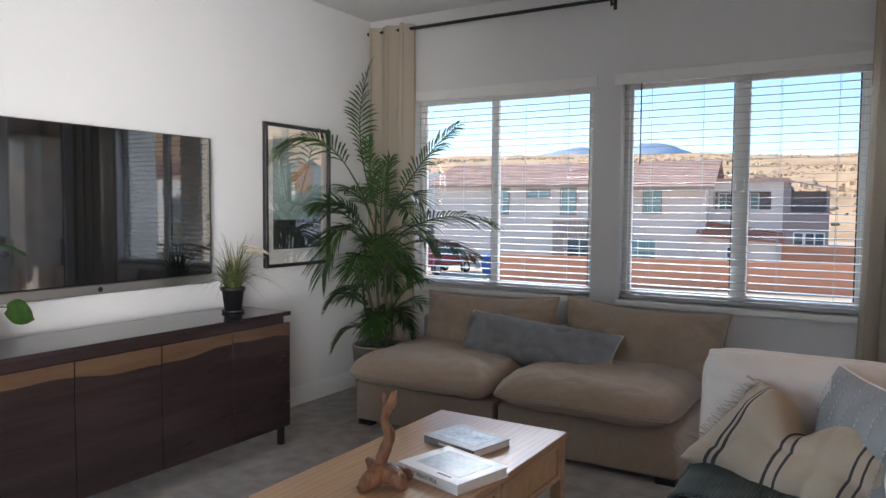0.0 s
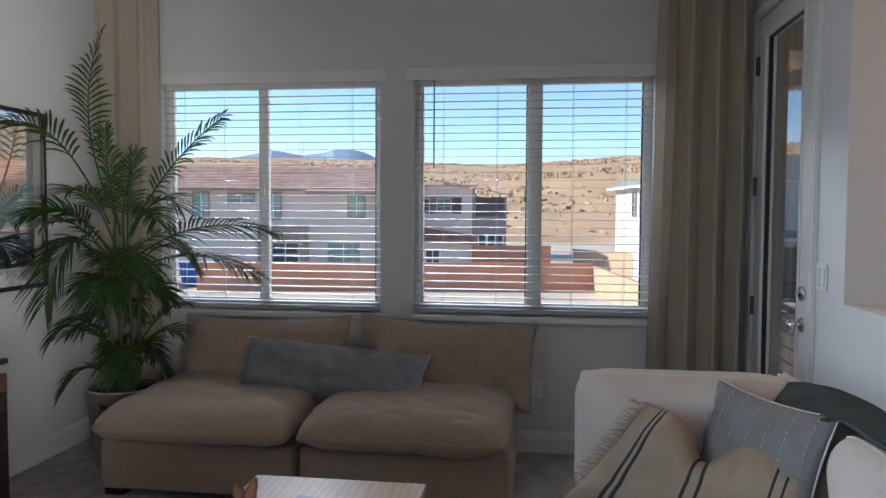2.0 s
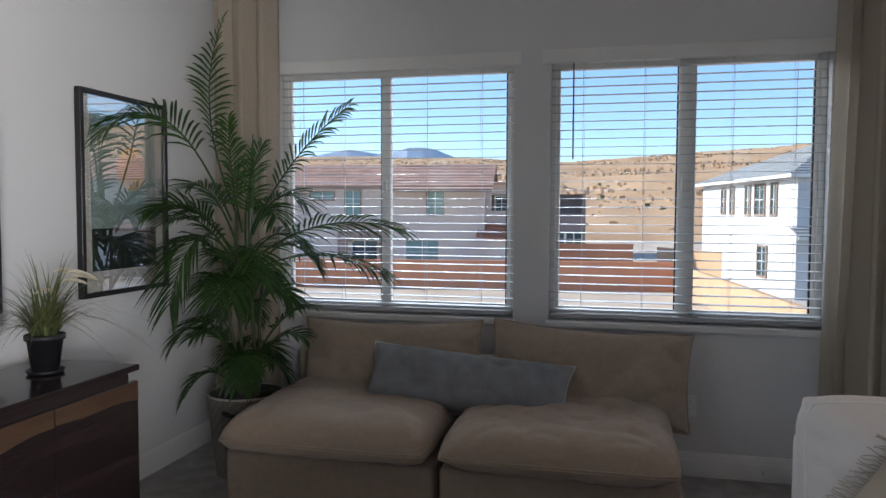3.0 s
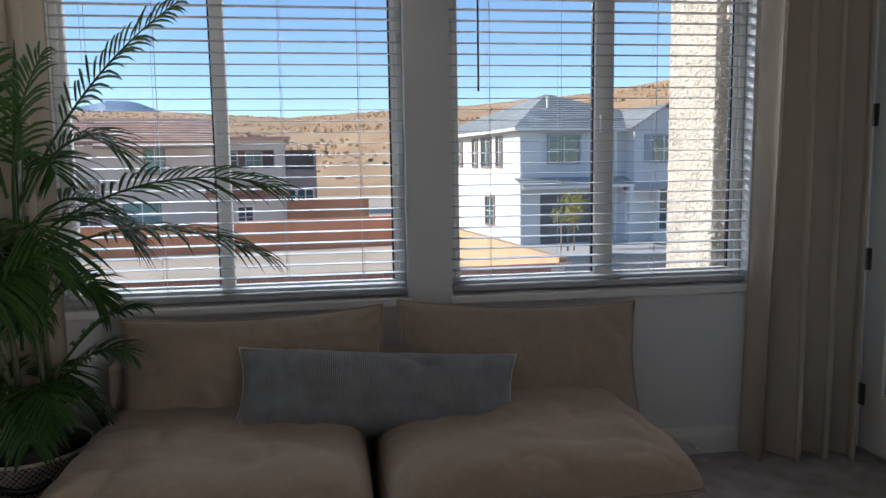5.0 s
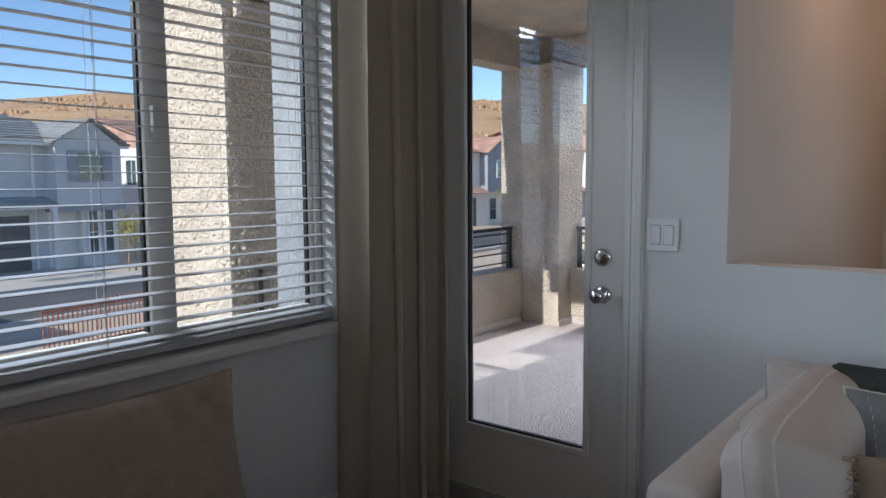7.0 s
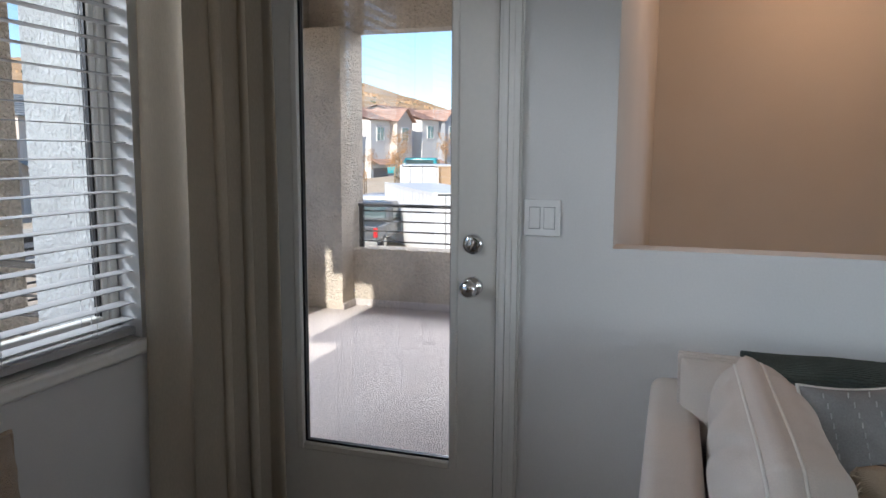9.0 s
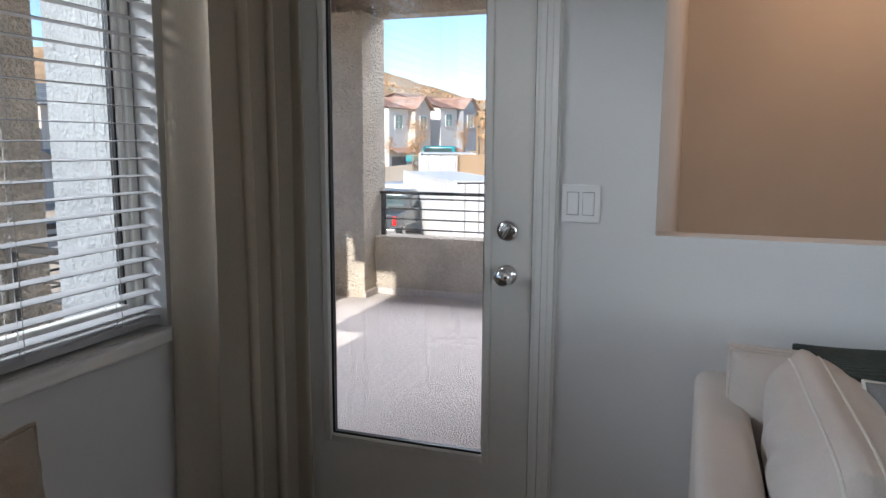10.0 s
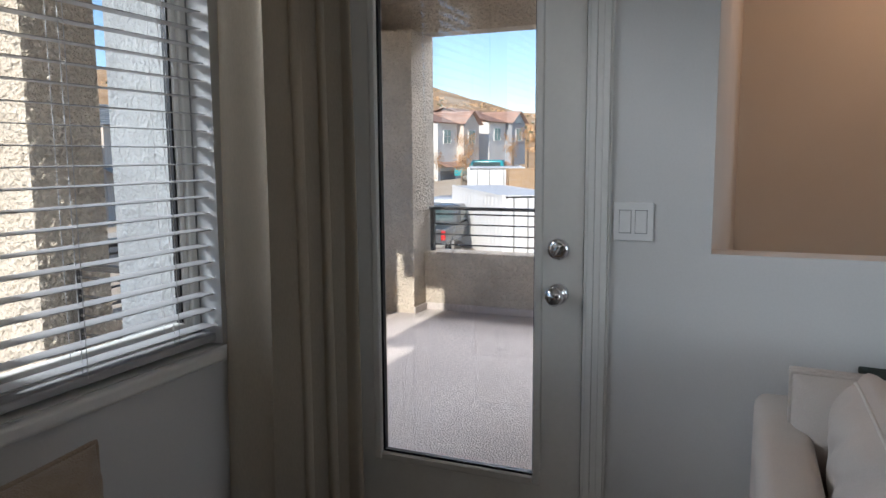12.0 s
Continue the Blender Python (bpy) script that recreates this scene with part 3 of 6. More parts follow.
def casing():
    """Stepped casing round the door."""
    def prof(bm, lo, hi, horizontal, z0, z1, out):
        steps = [(0.0, 0.010, 0.010), (0.010, 0.030, 0.016), (0.030, 0.050, 0.013), (0.050, 0.070, 0.019), (0.070, 0.076, 0.013)]
        for a, b, d in steps:
            if horizontal:
                add_box(bm, -d, 0.0, lo, hi, z0 + a, z0 + b, 0.0015, 1)
            else:
                add_box(bm, -d, 0.0, min(lo + out * a, lo + out * b), max(lo + out * a, lo + out * b), z0, z1, 0.0015, 1)
    bm = bmesh.new()
    prof(bm, DOOR[0], 0, False, 0.0, 2.46, -1)
    prof(bm, DOOR[1], 0, False, 0.0, 2.46, 1)
    prof(bm, DOOR[0] - 0.076, DOOR[1] + 0.076, True, 2.4605, 0, 1)
    c = setting("door_casing", bm, TRIM, "white stepped door casing", "trim")
    jb = bmesh.new()
    add_box(jb, 0.05, 0.13, DOOR[0] + 0.0, DOOR[0] + 0.012, 0.0, 2.459)
    add_box(jb, 0.05, 0.13, DOOR[1] - 0.012, DOOR[1], 0.0, 2.459)
    add_box(jb, 0.05, 0.13, DOOR[0] + 0.012, DOOR[1] - 0.012, 2.447, 2.459)
    setting("door_jamb", jb, TRIM, "white door jamb", "trim")
    return c


casing()

# switch plate, outlet, door stop
sw = thing("light_switch", pose(-0.001, -1.0875, 1.149), "white double rocker light switch on the wall", "light switch")
part("cover_plate", box(-0.006, 0.0, -0.0575, 0.0575, -0.057, 0.057, 0.003), PLATE, sw)
for yy in (-0.023, 0.023):
    part("rocker", box(-0.0095, -0.005, yy - 0.0165, yy + 0.0165, -0.033, 0.033, 0.002), PLATE, sw)
    part("rocker_gap", box(-0.0066, -0.0058, yy - 0.0175, yy + 0.0175, -0.0345, 0.0345), WAND, sw)
    for zz in (-0.048, 0.048):
        part("screw", lathe([(0.0, -0.0072), (0.003, -0.0068), (0.0032, -0.005)], 10, (0, yy, zz), "X"), PLATE, sw)
ol = thing("wall_outlet", pose(-1.167, -0.001, 0.375), "white duplex wall outlet above the baseboard", "outlet")
part("cover_plate", box(-0.035, 0.035, -0.006, 0.0, -0.057, 0.057, 0.003), PLATE, ol)
for zz in (-0.02, 0.02):
    part("socket", box(-0.016, 0.016, -0.0085, -0.005, zz - 0.014, zz + 0.014, 0.003), PLATE, ol)
    sl = bmesh.new()
    for xx in (-0.006, 0.006):
        add_box(sl, xx - 0.001, xx + 0.001, -0.0088, -0.008, zz - 0.003, zz + 0.006)
    part("slots", sl, BLACK, ol)
ds = thing("door_stop", pose(-0.80, -0.014, 0.055), "small spring door stop on the baseboard", "door stop")
part("spring", tube([(0.007 * math.cos(k), -0.003 - k * 0.0016, 0.007 * math.sin(k)) for k in [j * 0.6 for j in range(72)]], 0.0016, 5), SILVER, ds)
part("rubber_tip", lathe([(0.0, -0.085), (0.008, -0.083), (0.009, -0.072), (0.006, -0.068)], 12, (0, 0, 0), "Y"), TRIM, ds)

# ---- curtain rod and curtains ----
rod = thing("curtain_rod", pose(-1.97, -0.085, 2.725), "black metal curtain rod across the window wall", "curtain rod")
part("pole", tube([(-1.93, 0, 0), (1.93, 0, 0)], 0.0125, 12), BLACK, rod)
for bx in (-1.90, 0.0, 1.86):
    bb = bmesh.new()
    add_box(bb, bx - 0.012, bx + 0.012, 0.08, 0.0845, -0.05, 0.03, 0.002)
    add_tube(bb, [(bx, 0.08, -0.025), (bx, 0.0, -0.022)], 0.006, 8)
    add_tube(bb, [(bx, 0.0, -0.045), (bx, 0.0, -0.01)], 0.007, 8)
    part("bracket", bb, BLACK, rod)


def curtain(x0, x1, y0, folds, seed, ztop, zbot, amp, flare=0.0):
    """A panel in deep rounded folds that loosen towards the hem; its leading edge hangs nearly flat."""
    bm = bmesh.new()
    ns, nz = 220, 40
    pitch = (x1 - x0) / folds
    g = []
    for j in range(nz + 1):
        k = j / nz
        z = ztop + (zbot - ztop) * k
        row = []
        for i in range(ns + 1):
            s = i / ns
            ph = 2 * math.pi * folds * (s + 0.030 * math.sin(5.1 * s + seed + 0.9 * k) + 0.012 * k * math.sin(13 * s + seed)) + seed
            a = amp * (0.62 + 0.38 * k ** 0.6) * (0.86 + 0.22 * math.sin(7.3 * s + seed * 2)) * min(1.0, 0.18 + 3.6 * s)
            x = x0 + (x1 - x0) * (s - 0.8 * s * math.exp(-6 * s)) - flare * k * (1 - s) + 0.26 * pitch * math.sin(2 * ph) * min(1.0, 4 * s) * min(1.0, 8 * (1 - s)) + 0.008 * k * math.sin(3 * k + 9 * s)
            wv = math.sin(ph)
            y = y0 + a * wv + 0.004 * math.sin(2.7 * ph + 4 * k) * k + 0.006 * noise.noise(Vector((s * 6, k * 3, seed)))
            y += (0.075 if amp > 0.08 else 0.03) * max(0.0, 1 - 5 * s)
            row.append(bm.verts.new((x, min(y, -0.014), z + 0.006 * math.sin(ph) * (1 if j == nz else 0))))
        g.append(row)
    for j in range(nz):
        for i in range(ns):
            bm.faces.new((g[j][i], g[j][i + 1], g[j + 1][i + 1], g[j + 1][i]))
    return bm


for args in ((-3.88, -3.475, -0.105, 3.3, 0.6, 2.76, 0.012, 0.078, 0.0), (-0.515, -0.055, -0.125, 4.2, 0.3, 2.76, 0.012, 0.095, 0.055)):
    tagged(mesh_ob("curtain", curtain(*args), LINEN, True), "beige linen curtain panel hanging in folds from the rod", "curtain", "linen curtains")


# ---- taupe sofa ----
def sofa_unit(x0, x1, seed):
    w = x1 - x0
    t = thing("sofa_module", pose((x0 + x1) / 2, -0.5, 0), "armless taupe fabric sofa module below the windows", "sofa", "taupe sofa modules")
    part("base", box(-w / 2 + 0.006, w / 2 - 0.006, -0.49, 0.40, 0.035, 0.285, 0.022, 3), TAUPE, t, "", True)
    part("back_frame", box(-w / 2 + 0.012, w / 2 - 0.012, 0.29, 0.42, 0.286, 0.62, 0.03, 3), TAUPE, t, "", True)
    for fx in (-w / 2 + 0.07, w / 2 - 0.07):
        for fy in (-0.44, 0.36):
            part("foot", box(fx - 0.05, fx + 0.05, fy - 0.035, fy + 0.035, 0.0, 0.036, 0.003), BLACK, t)
    cushion(t, "seat_cushion", pose(0.0, -0.12, 0.362, 0, 0, 0), w - 0.012, 0.98, 0.26, TAUPE, edge=0.012, piping=TAUPE, pr=0.004, pinch=0.02, wrinkle=0.010, seed=seed, power=7.0, nx=64, ny=56, under=0.6, crease=0.012, rc=0.05)
    return t


s1 = sofa_unit(-3.315, -2.31, 1.3)
s2 = sofa_unit(-2.295, -1.275, 4.1)
for s, cx, seed, ry in ((s1, -2.73, 2.2, 1.0), (s2, -1.685, 7.7, -2.6)):
    cushion(s, "back_cushion", pose(cx - s.location.x, 0.225, 0.575, 76, 0, 0) @ pose(0, 0, 0, 0, 0, ry), 1.0, 0.48, 0.22, TAUPE, edge=0.0, piping=TAUPE, pr=0.006, pinch=0.045, wrinkle=0.014, seed=seed, power=2.6, nx=60, ny=36, sag=0.02, crease=0.014)

lp = thing("lumbar_pillow", pose(-2.27, -0.49, 0.535), "long blue-grey ribbed lumbar pillow lying across the sofa", "pillow")
cushion(lp, "cover", pose(0, 0, 0, 62, 0, 0) @ pose(0, 0, 0, 0, 0, -4.5), 1.04, 0.32, 0.30, BLUEGREY, piping=PIPING, pr=0.003, pinch=0.06, wrinkle=0.012, seed=3.3, power=2.8, nx=70, ny=34, crease=0.022)

# ---- coffee table ----
ct = thing("coffee_table", pose(-1.855, -2.41, 0), "light oak coffee table with cane-front drawers", "coffee table")
TX, TY = 0.31, 0.61
part("tabletop", box(-TX, TX, -TY, TY, 0.435, 0.46, 0.004), OAK, ct)
for sx in (-1, 1):
    for sy in (-1, 1):
        part("leg", box(sx * (TX - 0.03) - 0.024, sx * (TX - 0.03) + 0.024, sy * (TY - 0.03) - 0.024, sy * (TY - 0.03) + 0.024, 0.0, 0.434, 0.004), OAK, ct)
part("end_panel", box(-TX + 0.055, TX - 0.055, TY - 0.03, TY - 0.012, 0.27, 0.434), OAK, ct)
part("end_panel", box(-TX + 0.055, TX - 0.055, -TY + 0.012, -TY + 0.03, 0.27, 0.434), OAK, ct)
part("carcass", box(-TX + 0.02, TX - 0.03, -TY + 0.055, TY - 0.055, 0.262, 0.28), OAK, ct)
part("centre_rail", box(TX - 0.03, TX - 0.012, -0.015, 0.015, 0.27, 0.434), OAK, ct)
part("rear_panel", box(-TX + 0.012, -TX + 0.03, -TY + 0.055, TY - 0.055, 0.27, 0.434), OAK, ct)
for sy in (-1, 1):
    dr = bmesh.new()
    ya, yb_ = sorted((sy * 0.018, sy * (TY - 0.058)))
    for a, b, c, d in ((ya, yb_, 0.275, 0.297), (ya, yb_, 0.408, 0.43), (ya, ya + 0.024, 0.297, 0.408), (yb_ - 0.024, yb_, 0.297, 0.408)):
        add_box(dr, TX - 0.03, TX - 0.006, a, b, c, d, 0.002, 1)
    dd = part("drawer_front", dr, OAK, ct)
    part("cane_panel", box(TX - 0.026, TX - 0.014, ya + 0.024, yb_ - 0.024, 0.297, 0.408), CANE, dd, "woven cane panel")


def lettering(body, size, parent, m, name="lettering", material=INK):
    cu = bpy.data.curves.new("txt", "FONT")
    cu.body, cu.size, cu.extrude = body, size, 0.0003
    cu.align_x, cu.align_y = "CENTER", "CENTER"
    ob = bpy.data.objects.new("txt", cu)
    scene.collection.objects.link(ob)
    bpy.context.view_layer.update()
    me = bpy.data.meshes.new_from_object(ob)
    bpy.data.objects.remove(ob)
    me.materials.clear()
    me.materials.append(material)
    return share(name, me, parent, m)


def book(x, y, z, rz, w, d, h, cover, photo, label, title=None, spine_bars=False):
    b = thing("book", pose(x, y, z, 0, 0, rz), label, "book", "coffee table books")
    cv = bmesh.new()
    add_box(cv, -w / 2, w / 2, -d / 2, d / 2, 0.0, 0.003)
    add_box(cv, -w / 2, w / 2, -d / 2, d / 2, h - 0.003, h)
    add_box(cv, -w / 2, w / 2, -d / 2, -d / 2 + 0.003, 0.003, h - 0.003)
    part("cover", cv, cover, b)
    part("pages", box(-w / 2 + 0.004, w / 2 - 0.004, -d / 2 + 0.003, d / 2 - 0.005, 0.003, h - 0.003), PAPER, b)
    part("cover_picture", box(-w * 0.36, w * 0.36, -d * 0.30, d * 0.36, h, h + 0.0006), photo, b, "printed interior photograph")
    if title:
        lettering(title, 0.021, b, pose(-0.02, -d / 2 - 0.0004, h / 2, 90, 0, 0))
        part("cover_lines", box(w * 0.08, w * 0.30, -d * 0.40, -d * 0.36, h, h + 0.0005), INK, b)
    else:
        part("spine_line", box(-w * 0.2, w * 0.1, -d / 2 - 0.0006, -d / 2, h * 0.4, h * 0.6), PAPER, b)
    return b


book(-1.705, -2.475, 0.461, -15, 0.30, 0.25, 0.036, COVER_W, PHOTO, "white hardback coffee-table book with a room photograph on its cover", "LIVE BEAUTIFUL")
book(-1.82, -2.17, 0.461, -14, 0.27, 0.21, 0.030, COVER_G, PHOTO_DARK, "grey hardback coffee-table book lying on the table")


def limb(pts, radii, sides=14, seed=0.0, rough=0.25, steps=8):
    """A gnarled wooden limb along a smooth run of points."""
    pts = [Vector(p) for p in pts]
    P, R = [], []
    for i in range(len(pts) - 1):
        p0, p1, p2, p3 = pts[max(i - 1, 0)], pts[i], pts[i + 1], pts[min(i + 2, len(pts) - 1)]
        for k in range(steps):
            s = k / steps
            P.append(0.5 * ((2 * p1) + (p2 - p0) * s + (2 * p0 - 5 * p1 + 4 * p2 - p3) * s * s + (3 * p1 - p0 - 3 * p2 + p3) * s ** 3))
            R.append(radii[i] + (radii[i + 1] - radii[i]) * s)
    P.append(pts[-1])
    R.append(radii[-1])
    bm = tube(P, R, sides)
    for v in bm.verts:
        n = noise.noise(Vector((v.co.x * 26 + seed, v.co.y * 26, v.co.z * 14))) + 0.5 * noise.noise(Vector((v.co.x * 60, v.co.y * 60 + seed, v.co.z * 40)))
        near = min(range(len(P)), key=lambda i: (P[i] - v.co).length_squared)
        v.co += (v.co - P[near]) * n * rough * 1.6
    return bm


dw = thing("driftwood_sculpture", pose(-1.845, -2.69, 0.461), "gnarled upright driftwood ornament on the coffee table", "ornament")
dm = bmesh.new()
for pts, rr, sd in (([(-0.02, 0.0, 0.03), (-0.01, 0.0, 0.09), (0.012, 0.01, 0.17), (0.0, 0.0, 0.23), (0.02, 0.01, 0.28), (0.034, 0.015, 0.325)], [0.030, 0.021, 0.016, 0.014, 0.016, 0.005], 1.0),
                    ([(0.014, 0.01, 0.26), (-0.008, 0.012, 0.295), (-0.014, 0.014, 0.31)], [0.016, 0.011, 0.006], 2.0),
                    ([(-0.02, 0.0, 0.05), (0.05, -0.01, 0.045), (0.085, -0.02, 0.03), (0.10, -0.02, 0.012)], [0.036, 0.03, 0.02, 0.01], 3.0),
                    ([(-0.02, 0.0, 0.05), (-0.07, 0.03, 0.05), (-0.10, 0.04, 0.06)], [0.03, 0.018, 0.009], 4.0),
                    ([(-0.01, 0.0, 0.05), (-0.02, -0.06, 0.03), (-0.03, -0.10, 0.014)], [0.036, 0.028, 0.012], 5.0),
                    ([(0.0, 0.0, 0.05), (0.03, 0.06, 0.03), (0.05, 0.09, 0.013)], [0.032, 0.022, 0.011], 6.0)):
    join(dm, limb(pts, rr, 14, sd))
part("wood", dm, DRIFT, dw, "", True)

# ---- television, console, picture ----
tv = thing("television", pose(XL, -2.385, 1.39), "wall-mounted flat television, switched off, silver lower bar", "television")
part("housing", box(0.022, 0.075, -0.725, 0.725, -0.40, 0.405, 0.006), BLACK, tv)
part("screen", box(0.0755, 0.079, -0.722, 0.722, -0.395, 0.402, 0.001, 1), SCREEN, tv, "glossy black screen")
part("lower_bar", box(0.05, 0.082, -0.726, 0.726, -0.45, -0.402, 0.004), SILVER, tv, "silver metal bar")
part("logo_mark", lathe([(0.0, 0.0845), (0.013, 0.084), (0.014, 0.0825)], 16, (0, 0, -0.426), "X"), BLACK, tv)
part("mount", box(0.001, 0.022, -0.2, 0.2, -0.15, 0.15), BLACK, tv)

co = thing("media_console", pose(-3.62, -2.62, 0), "dark espresso media console with flush doors on metal legs", "console")
CX0, CX1, CY0, CY1 = -0.20, 0.232, -1.08, 1.12
part("top", box(CX0 - 0.012, CX1 + 0.004, CY0 - 0.004, CY1 + 0.004, 0.762, 0.786, 0.003), ESPRESSO, co)
part("carcass", box(CX0, CX1 - 0.022, CY0 + 0.03, CY1 - 0.03, 0.118, 0.7615), ESPRESSO, co)
n_d = 5
for i in range(n_d):
    a = CY1 - (i + 1) * (CY1 - CY0) / n_d + 0.002
    b = CY1 - i * (CY1 - CY0) / n_d - 0.002
    dr = part("door", box(CX1 - 0.0215, CX1, a, b, 0.112, 0.722, 0.0015, 1), ESPRESSO, co)
    sap = bmesh.new()
    prev = None
    for k in range(25):
        yy = a + 0.0015 + (b - a - 0.003) * k / 24
        low = 0.722 - 0.076 - 0.016 * math.sin(yy * 5.1 + 0.7) - 0.005 * math.sin(yy * 17 + i)
        q = [sap.verts.new(p) for p in ((CX1 - 0.002, yy, 0.7205), (CX1 + 0.0008, yy, 0.7205), (CX1 + 0.0008, yy, low), (CX1 - 0.002, yy, low))]
        if prev:
            for e in range(4):
                sap.faces.new((prev[e], q[e], q[(e + 1) % 4], prev[(e + 1) % 4]))
        prev = q
    bmesh.ops.recalc_face_normals(sap, faces=sap.faces[:])
    part("sapwood_band", sap, SAPWOOD, dr, "pale wavy sapwood strip along the door top")
for ly in (CY0 + 0.04, CY1 - 0.04):
    for lx in (CX0 + 0.03, CX1 - 0.04):
        part("leg", box(lx - 0.016, lx + 0.016, ly - 0.016, ly + 0.016, 0.0, 0.117, 0.002), BLACK, co)

pf = thing("framed_picture", pose(XL + 0.002, -0.845, 1.468), "framed abstract print under glass in a slim black frame", "picture")
PW, PH = 0.325, 0.482
fb = bmesh.new()
for a, b, c, d in ((-PW, PW, -PH, -PH + 0.024), (-PW, PW, PH - 0.024, PH), (-PW, -PW + 0.024, -PH + 0.024, PH - 0.024), (PW - 0.024, PW, -PH + 0.024, PH - 0.024)):
    add_box(fb, 0.0, 0.032, a, b, c, d, 0.002, 1)
part("frame", fb, BLACK, pf)
part("mat_board", box(0.004, 0.010, -PW + 0.024, PW - 0.024, -PH + 0.024, PH - 0.024), PAPER, pf)
part("print_sheet", box(0.0101, 0.0115, -PW + 0.085, PW - 0.085, -PH + 0.12, PH - 0.085), mat("print_pale_green", (0.36, 0.44, 0.42), 0.6, 0.1, 3), pf)
part("dark_shape", box(0.0116, 0.0122, -PW + 0.085, PW - 0.085, -PH + 0.12, -PH + 0.32), mat("print_dark", (0.035, 0.04, 0.045), 0.6, 0.2, 6), pf)
part("gold_disc", lathe([(0.11, 0.0125), (0.0, 0.0126)], 32, (0, 0.05, 0.13), "X"), mat("print_gold", (0.55, 0.36, 0.18), 0.6, 0.15, 20), pf)
gp = part("pane", sheet_pane("W", 0.024, -PW + 0.02, PW - 0.02, -PH + 0.02, PH - 0.02), PICGLASS, pf)
gp.visible_shadow = False


# ---- plants ----
def bez(a, b, c, s):
    return a * (1 - s) ** 2 + b * 2 * s * (1 - s) + c * s * s


def frond(base, tip, lift, n=22, ll=0.26, width=0.013, seed=0, droop=0.6, start=0.30):
    """A feather leaf: a rachis that arches from base to tip, with a row of narrow pointed leaflets on either side."""
    rng = random.Random(seed)
    a, c = Vector(base), Vector(tip)
    b = (a + c) / 2 + Vector(lift)
    bm = bmesh.new()
    P = [bez(a, b, c, i / 16) for i in range(17)]
    add_tube(bm, P, [0.0055 * (1 - 0.85 * i / 16) + 0.0008 for i in range(17)], 6)
    twist = rng.uniform(-0.35, 0.35)
    for i in range(n):
        for sg in (-1, 1):
            s = start + (1 - start) * min(0.995, (i + 0.5 + 0.22 * sg + rng.uniform(-0.12, 0.12)) / n)
            u = (s - start) / (1 - start)
            p = bez(a, b, c, s)
            t = (bez(a, b, c, min(1, s + 0.02)) - bez(a, b, c, s - 0.02)).normalized()
            side = t.cross(Vector((0, 0, 1)))
            if side.length < 0.1:
                side = Vector((1, 0, 0))
            side.normalize()
            nor = side.cross(t)
            side, nor = side * math.cos(twist) + nor * math.sin(twist), nor * math.cos(twist) - side * math.sin(twist)
            L = (0.50 + 0.50 * math.sin(math.pi * min(1, u * 0.85 + 0.16))) * ll * rng.uniform(0.86, 1.1)
            fwd = 0.55 + 0.75 * u
            d = (t * fwd * rng.uniform(0.9, 1.1) + side * sg * rng.uniform(0.8, 1.0) + nor * rng.uniform(0.12, 0.34)).normalized()
            across = d.cross(nor).normalized() * width
            sagk = droop * rng.uniform(0.8, 1.25)
            rows = []
            for k, wd in ((0.0, 0.30), (0.22, 0.85), (0.48, 1.0), (0.76, 0.66)):
                q = p + d * L * k + Vector((0, 0, -sagk * L * 0.5 * k ** 2.2))
                rows.append((bm.verts.new(q + across * wd / 2 + nor * width * 0.22 * wd), bm.verts.new(q), bm.verts.new(q - across * wd / 2 + nor * width * 0.22 * wd)))
            e = bm.verts.new(p + d * L * 0.98 + Vector((0, 0, -sagk * L * 0.5)))
            for r0, r1 in zip(rows, rows[1:]):
                bm.faces.new((r0[0], r0[1], r1[1], r1[0]))
                bm.faces.new((r0[1], r0[2], r1[2], r1[1]))
            bm.faces.new((rows[3][0], rows[3][1], e))
            bm.faces.new((rows[3][1], rows[3][2], e))
    return bm


PX, PY = -3.47, -0.50
palm = thing("potted_palm", pose(PX, PY, 0), "tall potted palm with arching feathery fronds in a woven basket", "plant")


def rel(x, y, z):
    return (x - PX, y - PY, z)


for (sx, sy, hx, hy, hz) in ((-0.04, 0.02, -0.05, 0.02, 1.38), (0.05, -0.01, 0.05, 0.0, 1.22), (0.0, -0.05, -0.07, -0.08, 1.12), (0.03, 0.05, 0.07, 0.08, 1.02), (-0.05, -0.03, -0.12, -0.04, 0.86), (0.06, -0.05, 0.13, -0.05, 0.72)):
    pts = [(sx + (hx - sx) * k + 0.012 * math.sin(6 * k), sy + (hy - sy) * k, 0.32 + (hz - 0.32) * k) for k in [j / 10 for j in range(11)]]
    part("cane", tube(pts, [0.0115 - 0.004 * j / 10 + (0.0015 if j % 2 else 0) for j in range(11)], 10), STEM, palm, "", True)
